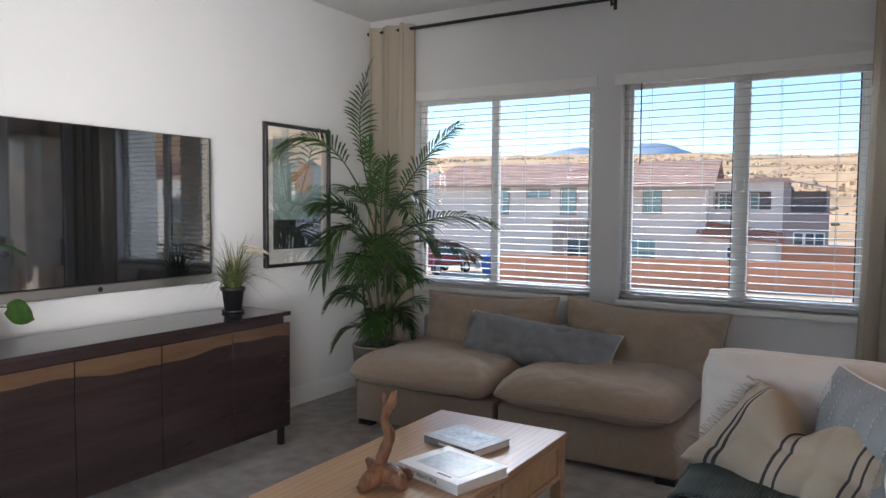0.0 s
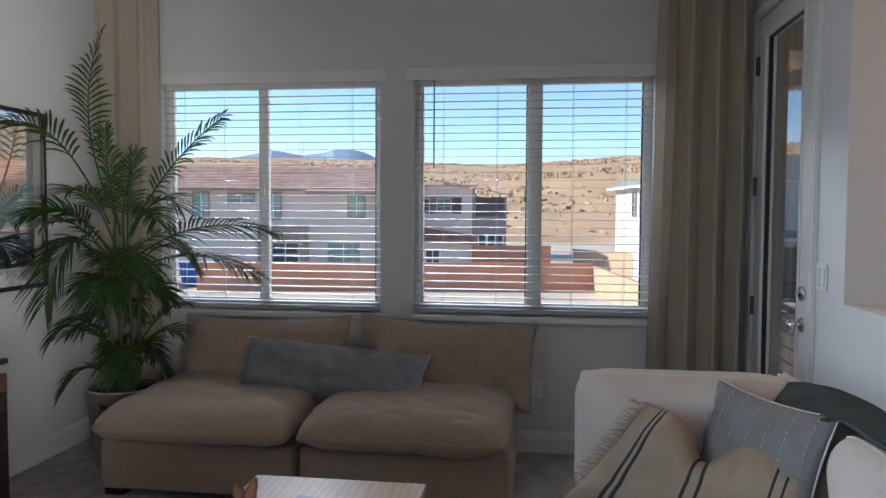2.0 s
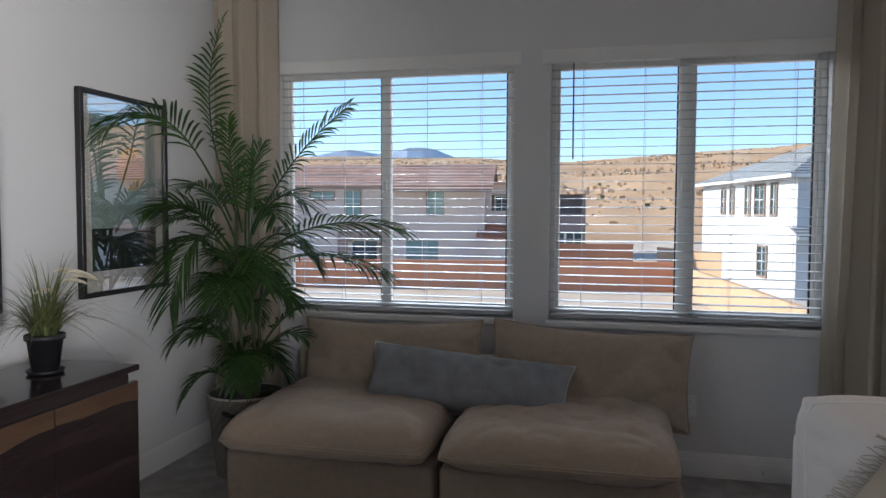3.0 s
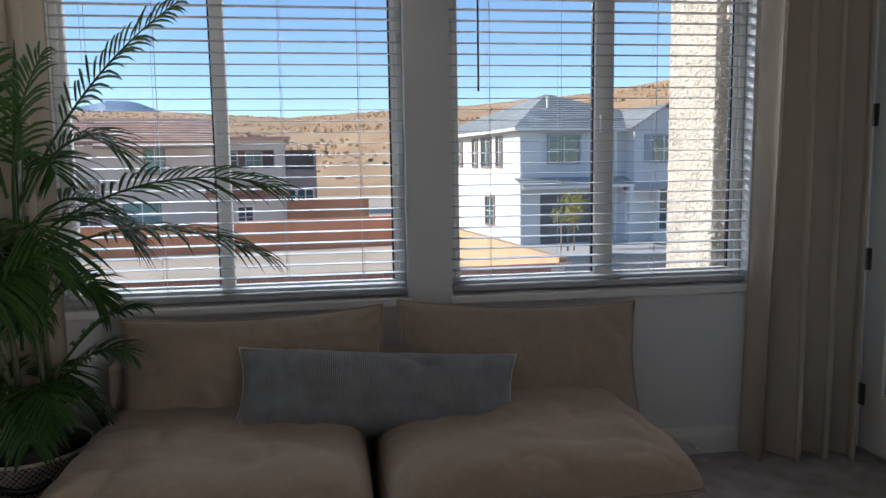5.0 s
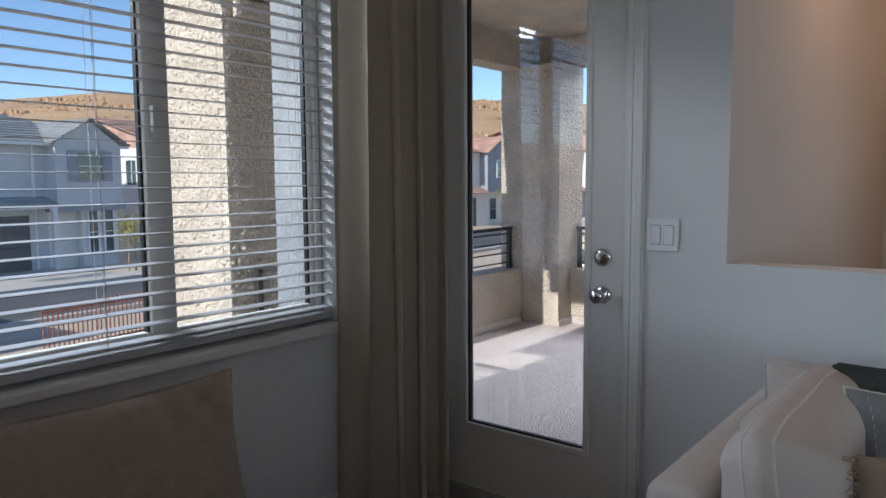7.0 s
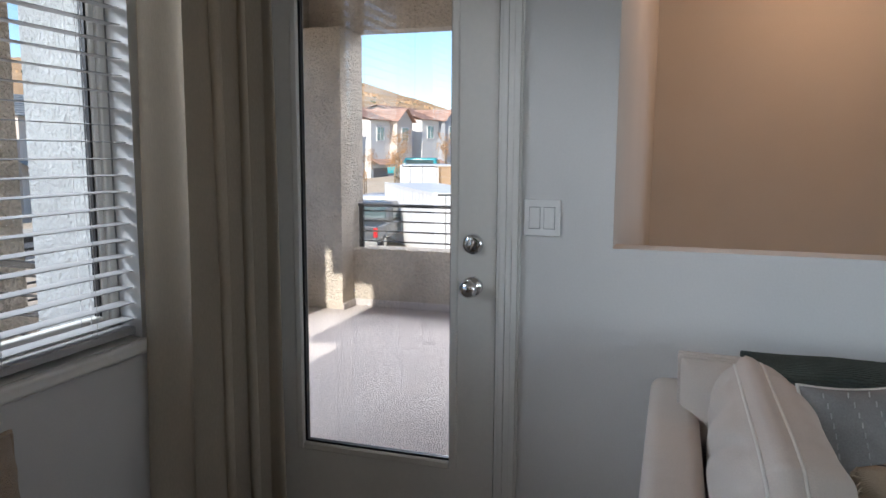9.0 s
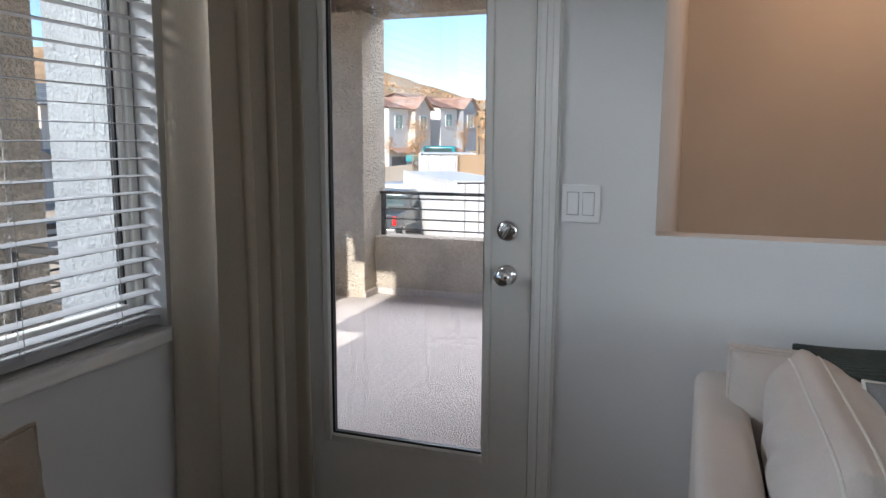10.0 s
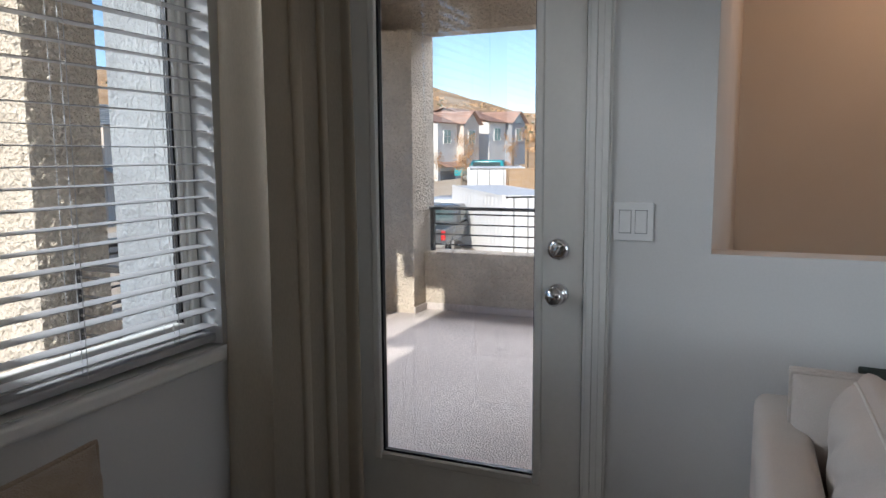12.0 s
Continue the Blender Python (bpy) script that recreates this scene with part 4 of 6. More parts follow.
# the long outer fronds, then the crown and the young leaves by chance
FRONDS = [((-3.50, -0.47, 1.32), (-3.645, -0.38, 2.44), (-0.24, -0.05, 0.06), 0.20),
          ((-3.52, -0.54, 1.34), (-3.80, -1.12, 1.76), (-0.03, 0.02, 0.52), 0.30),
          ((-3.44, -0.50, 1.26), (-2.93, -0.36, 1.95), (-0.06, 0, 0.10), 0.20),
          ((-3.44, -0.50, 1.12), (-2.60, -0.50, 1.30), (-0.02, 0, 0.22), 0.27),
          ((-3.44, -0.52, 1.06), (-2.66, -0.60, 1.08), (0.0, 0, 0.20), 0.26),
          ((-3.50, -0.56, 1.14), (-3.62, -0.95, 0.94), (-0.02, -0.04, 0.42), 0.30),
          ((-3.52, -0.52, 1.18), (-3.80, -0.78, 1.40), (0.0, -0.03, 0.20), 0.28),
          ((-3.52, -0.52, 1.05), (-3.79, -0.66, 1.16), (0.0, -0.05, 0.26), 0.26),
          ((-3.55, -0.54, 0.70), (-3.72, -0.76, 0.72), (0.0, 0, 0.22), 0.20),
          ((-3.40, -0.52, 0.62), (-3.08, -0.52, 0.90), (0.0, 0, 0.14), 0.17),
          ((-3.40, -0.50, 0.58), (-3.14, -0.50, 0.74), (0.0, 0, 0.14), 0.17),
          ((-3.48, -0.50, 1.28), (-3.50, -0.60, 1.86), (0.0, -0.06, 0.02), 0.20),
          ((-3.46, -0.50, 1.20), (-3.30, -0.62, 1.72), (-0.05, -0.03, 0.06), 0.22)]
rng = random.Random(11)
for i in range(24):
    az = 2.4 * i + rng.uniform(-0.3, 0.3)
    low = i >= 12
    reach = rng.uniform(0.20, 0.34) if low else rng.uniform(0.24, 0.42)
    z0 = rng.uniform(0.42, 0.85) if low else rng.uniform(0.85, 1.30)
    z1 = z0 + (rng.uniform(-0.05, 0.25) if low else rng.uniform(-0.08, 0.45))
    tip = (max(-3.80, -3.47 + reach * math.cos(az)), min(-0.22, -0.50 + reach * math.sin(az)), z1)
    FRONDS.append(((-3.47 + 0.05 * math.cos(az), -0.50 + 0.04 * math.sin(az), z0), tip, (0.0, 0.0, 0.26 - 0.25 * (z1 - z0)), 0.18 if low else 0.25))
for i, (a, b, c, ll) in enumerate(FRONDS):
    fb = frond(rel(*a), rel(*b), c, 24 if i < 8 else 19, ll, 0.0145, i * 7 + 1, 0.7)
    for v in fb.verts:
        v.co.x, v.co.y = max(v.co.x, XL + 0.012 - PX), min(v.co.y, -0.20 - PY)
    part("frond", fb, LEAF, palm)
part("spear_leaf", tube([rel(-3.46, -0.46, 1.2), rel(-3.45, -0.45, 1.5), rel(-3.44, -0.45, 1.8)], [0.007, 0.017, 0.002], 6), LEAF, palm, "unopened leaf spear")
part("soil", lathe([(0.0, 0.335), (0.165, 0.33)], 24), SOIL, palm)

WEAVE = bpy.data.materials.new("black_and_cream_weave")
WEAVE.use_nodes = True
wt = WEAVE.node_tree
chk = wt.nodes.new("ShaderNodeAttribute")
chk.attribute_name = "tone"
cr = wt.nodes.new("ShaderNodeValToRGB")
cr.color_ramp.elements[0].color, cr.color_ramp.elements[1].color = (0.02, 0.019, 0.018, 1), (0.30, 0.27, 0.23, 1)
wt.links.new(chk.outputs["Fac"], cr.inputs[0])
wt.links.new(cr.outputs[0], wt.nodes["Principled BSDF"].inputs["Base Color"])
wt.nodes["Principled BSDF"].inputs["Roughness"].default_value = 0.85
bk = thing("woven_basket", pose(PX, PY, 0), "round black and cream woven basket used as a planter", "basket")
bm = bmesh.new()
tone = bm.faces.layers.float.new("tone")
rows_, cols_ = 46, 130
ringv = []
for j in range(rows_ + 1):
    for half in (0, 1):
        k = (j + 0.5 * half) / rows_
        r = 0.150 + 0.045 * min(1, k) + (0.0035 if half else 0.0)
        ringv.append([bm.verts.new(((r + (0.0015 if (c + j) % 2 else 0)) * math.cos(2 * math.pi * c / cols_), (r + (0.0015 if (c + j) % 2 else 0)) * math.sin(2 * math.pi * c / cols_), 0.425 * min(1.0, k))) for c in range(cols_)])
for j in range(len(ringv) - 1):
    for c in range(cols_):
        f = bm.faces.new((ringv[j][c], ringv[j][(c + 1) % cols_], ringv[j + 1][(c + 1) % cols_], ringv[j + 1][c]))
        f[tone] = 1.0 if (c + (j // 2)) % 2 == 0 else (0.35 if (c + j) % 3 else 0.0)
part("wall", bm, WEAVE, bk)
part("inner_liner", lathe([(0.0, 0.01), (0.146, 0.01), (0.186, 0.424), (0.192, 0.426)], 40), POTBLACK, bk, "", True)
part("rim", tube([(0.194 * math.cos(2 * math.pi * k / 48), 0.194 * math.sin(2 * math.pi * k / 48), 0.428) for k in range(48)], 0.0065, 8, True), mat("cream_rope", (0.45, 0.41, 0.35), 0.9, 0.3, 30), bk, "", True)
# handle openings drawn as black tubes, their shade put in as colour
for ang in (-75, 105):
    hb = bmesh.new()
    pts = []
    for k in range(13):
        a = radians(ang - 22 + 44 * k / 12)
        pts.append((0.199 * math.cos(a), 0.199 * math.sin(a), 0.365 - 0.018 * math.sin(math.pi * k / 12)))
    add_tube(hb, pts, 0.012, 8)
    part("handle_slot_shade", hb, BLACK, bk, "black tube standing for the shade in a handle opening", True)

gpot = thing("grass_plant", pose(-3.62, -1.72, 0.787), "small ornamental grass with pale plumes in a black pot", "plant")
part("saucer", lathe([(0.0, 0.0), (0.058, 0.0), (0.066, 0.012), (0.062, 0.014), (0.056, 0.005), (0.0, 0.005)], 28), POTBLACK, gpot, "", True)
part("pot", lathe([(0.0, 0.006), (0.046, 0.006), (0.062, 0.125), (0.070, 0.126), (0.070, 0.145), (0.063, 0.145), (0.060, 0.12), (0.0, 0.118)], 32), POTBLACK, gpot, "black plastic pot", True)
rng = random.Random(5)
gb = bmesh.new()
for i in range(210):
    a, L = rng.uniform(0, 6.283), rng.uniform(0.20, 0.42)
    out = rng.uniform(0.2, 1.25)
    d = Vector((math.cos(a), math.sin(a), 0))
    p0 = Vector((rng.uniform(-0.03, 0.03), rng.uniform(-0.03, 0.03), 0.12))
    rows = []
    side = Vector((-d.y, d.x, 0)) * 0.0045
    for k in range(7):
        s = k / 6
        p = p0 + d * (out * L * s * (0.5 + 0.6 * s)) + Vector((0, 0, L * (s * 1.1 - 0.95 * out * s * s)))
        p.z = max(p.z, 0.02)
        if p.x + gpot.location.x < XL + 0.02:
            p.x = XL + 0.02 - gpot.location.x
        rows.append((gb.verts.new(p + side * (1 - s) + side * 0.1), gb.verts.new(p - side * (1 - s))))
    for r0, r1 in zip(rows, rows[1:]):
        gb.faces.new((r0[0], r0[1], r1[1], r1[0]))
tagged(part("blade_tuft", gb, GRASSB, gpot), kind="stuff")
for i, (dx, dy, hz) in enumerate(((0.02, 0.04, 0.37), (0.03, 0.09, 0.36), (0.0, -0.04, 0.30), (0.01, 0.13, 0.34), (0.02, 0.07, 0.33))):
    pts = [(dx * s * 0.5, dy * s * s, 0.12 + (hz - 0.12) * s) for s in [k / 8 for k in range(9)]]
    part("stalk", tube(pts, 0.0012, 5), GRASSB, gpot)
    e = Vector(pts[-1])
    pl = [e + Vector((0.0, 0.014 * k + 0.004 * k * k, 0.012 * k - 0.0035 * k * k)) for k in range(6)]
    part("plume", tube(pl, [0.002, 0.006, 0.0075, 0.0075, 0.006, 0.002], 8), PLUME, gpot, "pale seed plume", True)

lp2 = thing("leafy_houseplant", pose(-3.60, -3.12, 0.787), "broad-leaved trailing houseplant in a black pot on the console", "plant")
part("pot", lathe([(0.0, 0.0), (0.06, 0.0), (0.078, 0.13), (0.072, 0.13), (0.066, 0.11), (0.0, 0.108)], 28), POTBLACK, lp2, "", True)
for i, (tx, ty, tz) in enumerate(((0.10, 0.14, 0.155), (-0.02, -0.15, 0.3), (-0.12, 0.02, 0.42), (0.02, 0.08, 0.44), (0.14, -0.06, 0.30))):
    base, tip = Vector((0, 0, 0.11)), Vector((tx, ty, tz))
    mid = (base + tip) / 2 + Vector((0, 0, 0.10))
    P = [bez(base, mid, tip, k / 8) for k in range(9)]
    part("petiole", tube(P, 0.003, 6), STEM, lp2)
    d = (P[-1] - P[-2]).normalized()
    d = Vector((d.x, d.y, min(d.z, -0.1))).normalized()
    side = d.cross(Vector((0, 0, 1))).normalized()
    if i == 0:
        d, side, tip = Vector((0.0, 1.0, -0.25)).normalized(), Vector((0.15, 0.2, 1)).normalized(), Vector((0.10, 0.085, 0.178))
    up = side.cross(d)
    lb = bmesh.new()
    rows = []
    for k in range(9):
        s = k / 8
        wd = 0.052 * math.sin(math.pi * min(1, s * 0.92 + 0.08)) ** 0.7
        c = tip + d * 0.12 * s - Vector((0, 0, 0.03 * s * s))
        rows.append([lb.verts.new(c + side * wd * u + up * 0.012 * abs(u)) for u in (-1, -0.5, 0, 0.5, 1)])
    for r0, r1 in zip(rows, rows[1:]):
        for k in range(4):
            lb.faces.new((r0[k], r0[k + 1], r1[k + 1], r1[k]))
    part("leaf", lb, LEAF, lp2, "", True)

# ---- white sofa along the east wall ----
ws = thing("white_sofa", pose(-0.5, -2.55, 0), "white slipcovered sofa against the wall", "sofa")
part("base", box(-0.48, 0.46, -1.12, 0.99, 0.05, 0.27, 0.02, 3), WHITEC, ws, "", True)
part("arm", box(-0.49, 0.475, 0.985, 1.115, 0.05, 0.69, 0.035, 4), WHITEC, ws, "", True)
part("arm", box(-0.49, 0.475, -1.26, -1.125, 0.05, 0.69, 0.035, 4), WHITEC, ws, "", True)
part("back", box(0.29, 0.478, -1.12, 0.98, 0.272, 0.735, 0.08, 5), WHITEC, ws, "", True)
for fx in (-0.42, 0.4):
    for fy in (-1.2, 1.05):
        part("foot", box(fx - 0.03, fx + 0.03, fy - 0.03, fy + 0.03, 0, 0.05, 0.004), BLACK, ws)
for cy in (0.46, -0.59):
    cushion(ws, "seat_cushion", pose(-0.13, cy, 0.36), 0.76, 1.04, 0.20, WHITEC, edge=0.12, piping=WHITEC, pr=0.006, pinch=0.01, wrinkle=0.007, seed=cy * 9, power=6)
for cy, sd in ((0.01, 5.5), (-0.88, 8.5)):
    cushion(ws, "back_cushion", pose(0.235, cy, 0.592, 0, 76, 0), 0.47, 0.88, 0.30, WHITEC, edge=0.0, piping=WHITEC, pr=0.004, pinch=0.02, wrinkle=0.014, seed=sd, power=2.3, nx=46, ny=60, crease=0.022, rc=0.13)
cushion(ws, "corner_cushion", pose(0.255, 0.83, 0.60, 0, 80, 0), 0.46, 0.42, 0.22, WHITEC, edge=0.02, piping=WHITEC, pr=0.006, pinch=0.02, wrinkle=0.009, seed=2.5, power=3.0)
cushion(ws, "side_cushion", pose(-0.165, 0.845, 0.622, 80, 0, 0), 0.71, 0.455, 0.25, WHITEC, edge=0.06, piping=PIPING, pr=0.004, pinch=0.015, wrinkle=0.012, seed=1.5, power=3.6, nx=60, ny=44, crease=0.014, puff=0.018, rc=0.08)

gc = thing("grey_throw_pillow", pose(-0.488, -1.94, 0.638), "slate-grey quilted square throw pillow on the white sofa", "pillow")
gm = pose(0, 0, 0, 74, 0, -52) @ pose(0, 0, 0, 0, 0, -4)
cushion(gc, "cover", gm, 0.42, 0.42, 0.17, GREYC, piping=PIPING, pr=0.004, pinch=0.09, wrinkle=0.007, seed=6.1, nx=44, ny=44, crease=0.008, power=3.0)
for k in range(-3, 4):
    st = bmesh.new()
    for s in range(-9, 10):
        u, v = k * 0.28, s / 10
        if abs(u) < 0.95:
            f = ((1 - abs(u) ** 3) * (1 - abs(v) ** 3)) ** 0.5
            add_box(st, -0.0012, 0.0012, -0.006, 0.006, -0.001, 0.001, m=gm @ pose(u * 0.205, v * 0.205, 0.085 * f + 0.003))
    part("stitching", st, STITCH, gc, "pale running stitch")

sp = thing("striped_throw_pillow", pose(-0.665, -1.965, 0.555), "cream woven throw pillow with charcoal stripes and fringed ends", "pillow")
sm = pose(0, 0, 0, 68, 0, -20) @ pose(0, 0, 0, 0, 0, -13)


def stripes(u, v):
    return 1 if any(abs(u - c) < 0.0135 for c in (-0.62, -0.54, -0.07, 0.03, 0.55, 0.65)) else 0


bm, la, lb_ = pillow_bm(0.62, 0.39, 0.23, 0.0, 0.05, 0.014, 9.2, 150, 44, 2.6, band=stripes, crease=0.018)


def slump(p):
    """The pillow's top is punched in and its corner flops."""
    dip = math.exp(-((p.x + 0.015) / 0.075) ** 2)
    up = max(0.0, p.y / 0.195 + 0.45)
    q = p.copy()
    q.y -= 0.052 * dip * up * up
    q.z += 0.012 * math.exp(-((p.x - 0.11) / 0.12) ** 2) * up - 0.03 * dip * up
    q.z += 0.035 * math.exp(-((p.x + 0.17) / 0.06) ** 2) * up
    q.x += 0.38 * p.y * max(0.0, -p.x / 0.29)
    return q


for v in bm.verts:
    v.co = slump(v.co)
bm.transform(sm)
part("cover", bm, [STRIPE_BASE, STRIPE_DARK], sp, "", True)
rng = random.Random(3)
for sg in (-1, 1):
    fr = bmesh.new()
    for k in range(46):
        v = -1 + 2 * k / 45
        p = slump(Vector((sg * 0.31 * (1 - 0.05 * (1 - v * v)), v * 0.195, 0)))
        q = [p]
        for s in range(4):
            q.append(q[-1] + Vector((sg * 0.013, rng.uniform(-0.006, 0.006), rng.uniform(-0.005, 0.005))))
        add_tube(fr, [sm @ c for c in q], 0.0016, 4)
    tagged(part("fringe", fr, STRIPE_BASE, sp, "knotted cotton fringe"), kind="stuff")


def throw(name, m, rows, w, label, pleats=3, seed=0.0, cut=None):
    """A knitted throw draped along a line of (x, z) points, of given width in y."""
    bm = bmesh.new()
    n = 40
    P = []
    for i in range(len(rows) - 1):
        for k in range(6):
            s = k / 6
            P.append((rows[i][0] + (rows[i + 1][0] - rows[i][0]) * s, rows[i][1] + (rows[i + 1][1] - rows[i][1]) * s))
    P.append(rows[-1])
    for _ in range(3):
        P = [P[0]] + [((a[0] + 2 * b[0] + c[0]) / 4, (a[1] + 2 * b[1] + c[1]) / 4) for a, b, c in zip(P, P[1:], P[2:])] + [P[-1]]
    layers = []
    for off in (0.0, 0.012):
        g = []
        for i in range(len(P)):
            cols = []
            for j in range(n + 1):
                f_ = i * (cut(j / n) if cut else 1.0)
                k0 = min(int(f_), len(P) - 2)
                cols.append((P[k0][0] + (P[k0 + 1][0] - P[k0][0]) * (f_ - k0), P[k0][1] + (P[k0 + 1][1] - P[k0][1]) * (f_ - k0)))
            g.append([bm.verts.new((cols[j][0] + 0.004 * noise.noise(Vector((i * 0.4, j * 0.3, seed))), -w / 2 + w * j / n + 0.01 * math.sin(i * 0.5), cols[j][1] + off + 0.002 * (1 + math.sin(pleats * 6.28 * j / n + i * 0.05)) + 0.004 * noise.noise(Vector((i * 0.12, j * 0.12, seed)))) ) for j in range(n + 1)])
        layers.append(g)
    for li, g in enumerate(layers):
        for r0, r1 in zip(g, g[1:]):
            for j in range(n):
                q = (r0[j], r0[j + 1], r1[j + 1], r1[j])
                bm.faces.new(q if li else q[::-1])
    a, b = layers
    for ga, gb_ in ((a[0], b[0]), (a[-1], b[-1]), ([r[0] for r in a], [r[0] for r in b]), ([r[-1] for r in a], [r[-1] for r in b])):
        for j in range(len(ga) - 1):
            bm.faces.new((ga[j], ga[j + 1], gb_[j + 1], gb_[j]))
    bmesh.ops.recalc_face_normals(bm, faces=bm.faces[:])
    t = thing(name, m, label, "throw")
    part("cloth", bm, GREEN_KNIT, t, "", True)
    return t


throw("green_throw", pose(-0.16, -2.03, 0), [(0.150, 0.55), (0.145, 0.74), (0.08, 0.775), (-0.02, 0.81), (-0.11, 0.828), (-0.20, 0.81), (-0.26, 0.74), (-0.275, 0.62), (-0.28, 0.50)], 0.70,
      "dark green knitted throw draped over the sofa back", cut=lambda k: 0.56 + 0.44 * min(1.0, max(0.0, (k - 0.42) / 0.22)))
throw("green_throw", pose(-0.86, -2.05, 0), [(0.30, 0.470), (0.05, 0.474), (-0.09, 0.470), (-0.165, 0.44), (-0.172, 0.33)], 0.42, "dark green knitted throw hanging over the seat front", seed=4.0)

# ---- balcony ----
def rough_block(x0, x1, y0, y1, z0, z1, step, amp, seed):
    """A stuccoed block whose faces are worked into uneven relief."""
    bm = bmesh.new()
    c = Vector(((x0 + x1) / 2, (y0 + y1) / 2, 0))

    def sheet(o, u, v, lu, lv, nrm):
        nu, nv = max(1, int(lu / step)), max(1, int(lv / step))
        g = []
        for j in range(nv + 1):
            row = []
            for i in range(nu + 1):
                p = Vector(o) + Vector(u) * (lu * i / nu) + Vector(v) * (lv * j / nv)
                e = min(1.0, min(i, nu - i) / 1.5) if nu > 2 else 0
                k = noise.noise(p * 33 + Vector((seed, 0, 0))) + 0.7 * noise.noise(p * 72)
                row.append(bm.verts.new(p + Vector(nrm) * amp * e * max(-0.3, k)))
            g.append(row)
        for j in range(nv):
            for i in range(nu):
                bm.faces.new((g[j][i], g[j][i + 1], g[j + 1][i + 1], g[j + 1][i]))
    sheet((x0, y1, z0), (0, -1, 0), (0, 0, 1), y1 - y0, z1 - z0, (-1, 0, 0))
    sheet((x0, y0, z0), (1, 0, 0), (0, 0, 1), x1 - x0, z1 - z0, (0, -1, 0))
    sheet((x1, y0, z0), (0, 1, 0), (0, 0, 1), y1 - y0, z1 - z0, (1, 0, 0))
    sheet((x1, y1, z0), (-1, 0, 0), (0, 0, 1), x1 - x0, z1 - z0, (0, 1, 0))
    sheet((x0, y0, z1), (1, 0, 0), (0, 1, 0), x1 - x0, y1 - y0, (0, 0, 0.0))
    sheet((x0, y1, z0), (1, 0, 0), (0, -1, 0), x1 - x0, y1 - y0, (0, 0, 0.0))
    return bm


BX, BY = 4.03, 1.85
setting("balcony_floor", box(0.125, BX + 0.24, -1.2, BY + 0.24, -0.35, -0.10), BALC, "coated concrete balcony deck", "balcony floor")
setting("balcony_column_west", rough_block(0.25, 0.675, 1.756, 2.46, -2.3, 2.90, 0.011, 0.020, 1.0), STUCCO, "cream textured stucco balcony column", "column", True)
setting("balcony_column_east", rough_block(3.79, 4.27, 1.42, 2.09, -2.3, 2.46, 0.02, 0.012, 2.0), STUCCO, "cream textured stucco balcony column", "column", True)
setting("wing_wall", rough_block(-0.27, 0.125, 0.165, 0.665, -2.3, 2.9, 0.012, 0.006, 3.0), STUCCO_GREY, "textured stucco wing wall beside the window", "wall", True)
setting("balcony_wall_west", wall_cells(bmesh.new(), -1.2, 0.165, -2.3, H + 0.2, [DOOR], lambda b, a, c, z, d: add_box(b, 0.1225, 0.16, a, c, z, d)), STUCCO, "stuccoed outer wall round the balcony door", "wall")
setting("balcony_wall_south", box(0.16, 4.5, -1.2, -1.14, -2.3, H + 0.3), STUCCO, "stuccoed outer wall of the stairwell", "wall")
setting("parapet_east", box(BX, BX + 0.24, -1.14, 1.42, -2.3, 0.45), STUCCO, "low stucco balcony parapet", "parapet")
cove = bmesh.new()
add_box(cove, BX - 0.03, BX - 0.002, -1.13, 1.385, -0.099, -0.035, 0.006, 1)
add_box(cove, 0.70, 3.755, BY - 0.03, BY - 0.002, -0.099, -0.035, 0.006, 1)
add_box(cove, 3.755, 4.025, 1.388, 1.405, -0.099, -0.035, 0.006, 1)
setting("balcony_cove", cove, BALC, "pale coated upstand along the foot of the parapet", "trim")
setting("parapet_north", box(0.675, 3.79, BY, BY + 0.24, -2.3, 0.45), STUCCO, "low stucco balcony parapet", "parapet")
setting("balcony_beam_north", box(0.676, BX + 0.24, BY, BY + 0.26, 2.44, 2.75), STUCCO, "stucco beam over the balcony opening", "beam")
setting("balcony_beam_east", box(BX, BX + 0.24, -1.14, BY - 0.001, 2.46, 2.75), STUCCO, "stucco beam over the balcony opening", "beam")
setting("balcony_beam_west", box(0.262, 0.66, 0.67, 1.735, 2.46, 2.75), STUCCO, "stucco beam over the balcony opening", "beam")
setting("balcony_ceiling", box(0.677, BX + 0.3, 0.165, BY + 0.3, 2.751, 2.86), STUCCO, "stuccoed balcony ceiling", "ceiling")
setting("balcony_ceiling_edge", box(0.262, 0.6765, 0.165, 1.735, 2.751, 2.86), STUCCO, "stuccoed balcony ceiling", "ceiling")
setting("balcony_ceiling_inner", box(0.161, BX + 0.3, -1.139, 0.164, 2.751, 2.86), STUCCO, "stuccoed balcony ceiling", "ceiling")
setting("eave_west", box(XL - 4.0, -2.86, 0.171, 1.13, 2.90, 3.05), TRIM, "painted roof eave above the windows", "eave")
setting("eave_east", box(-2.86, BX + 0.9, 0.171, 1.46, 2.90, 3.05), TRIM, "painted roof eave above the windows", "eave")
# added out of view to keep the deck's sun patch short
setting("eave_corner", box(-1.114, 0.24, 1.461, 1.74, 2.901, 3.05), TRIM, "unseen strip added at the balcony corner to hold back the sun", "eave")
capb = bmesh.new()
add_box(capb, 0.31, 0.70, 1.66, 1.74, 2.34, 2.44, 0.01)
setting("column_corbel", capb, STUCCO, "stucco corbel at the column head", "column")


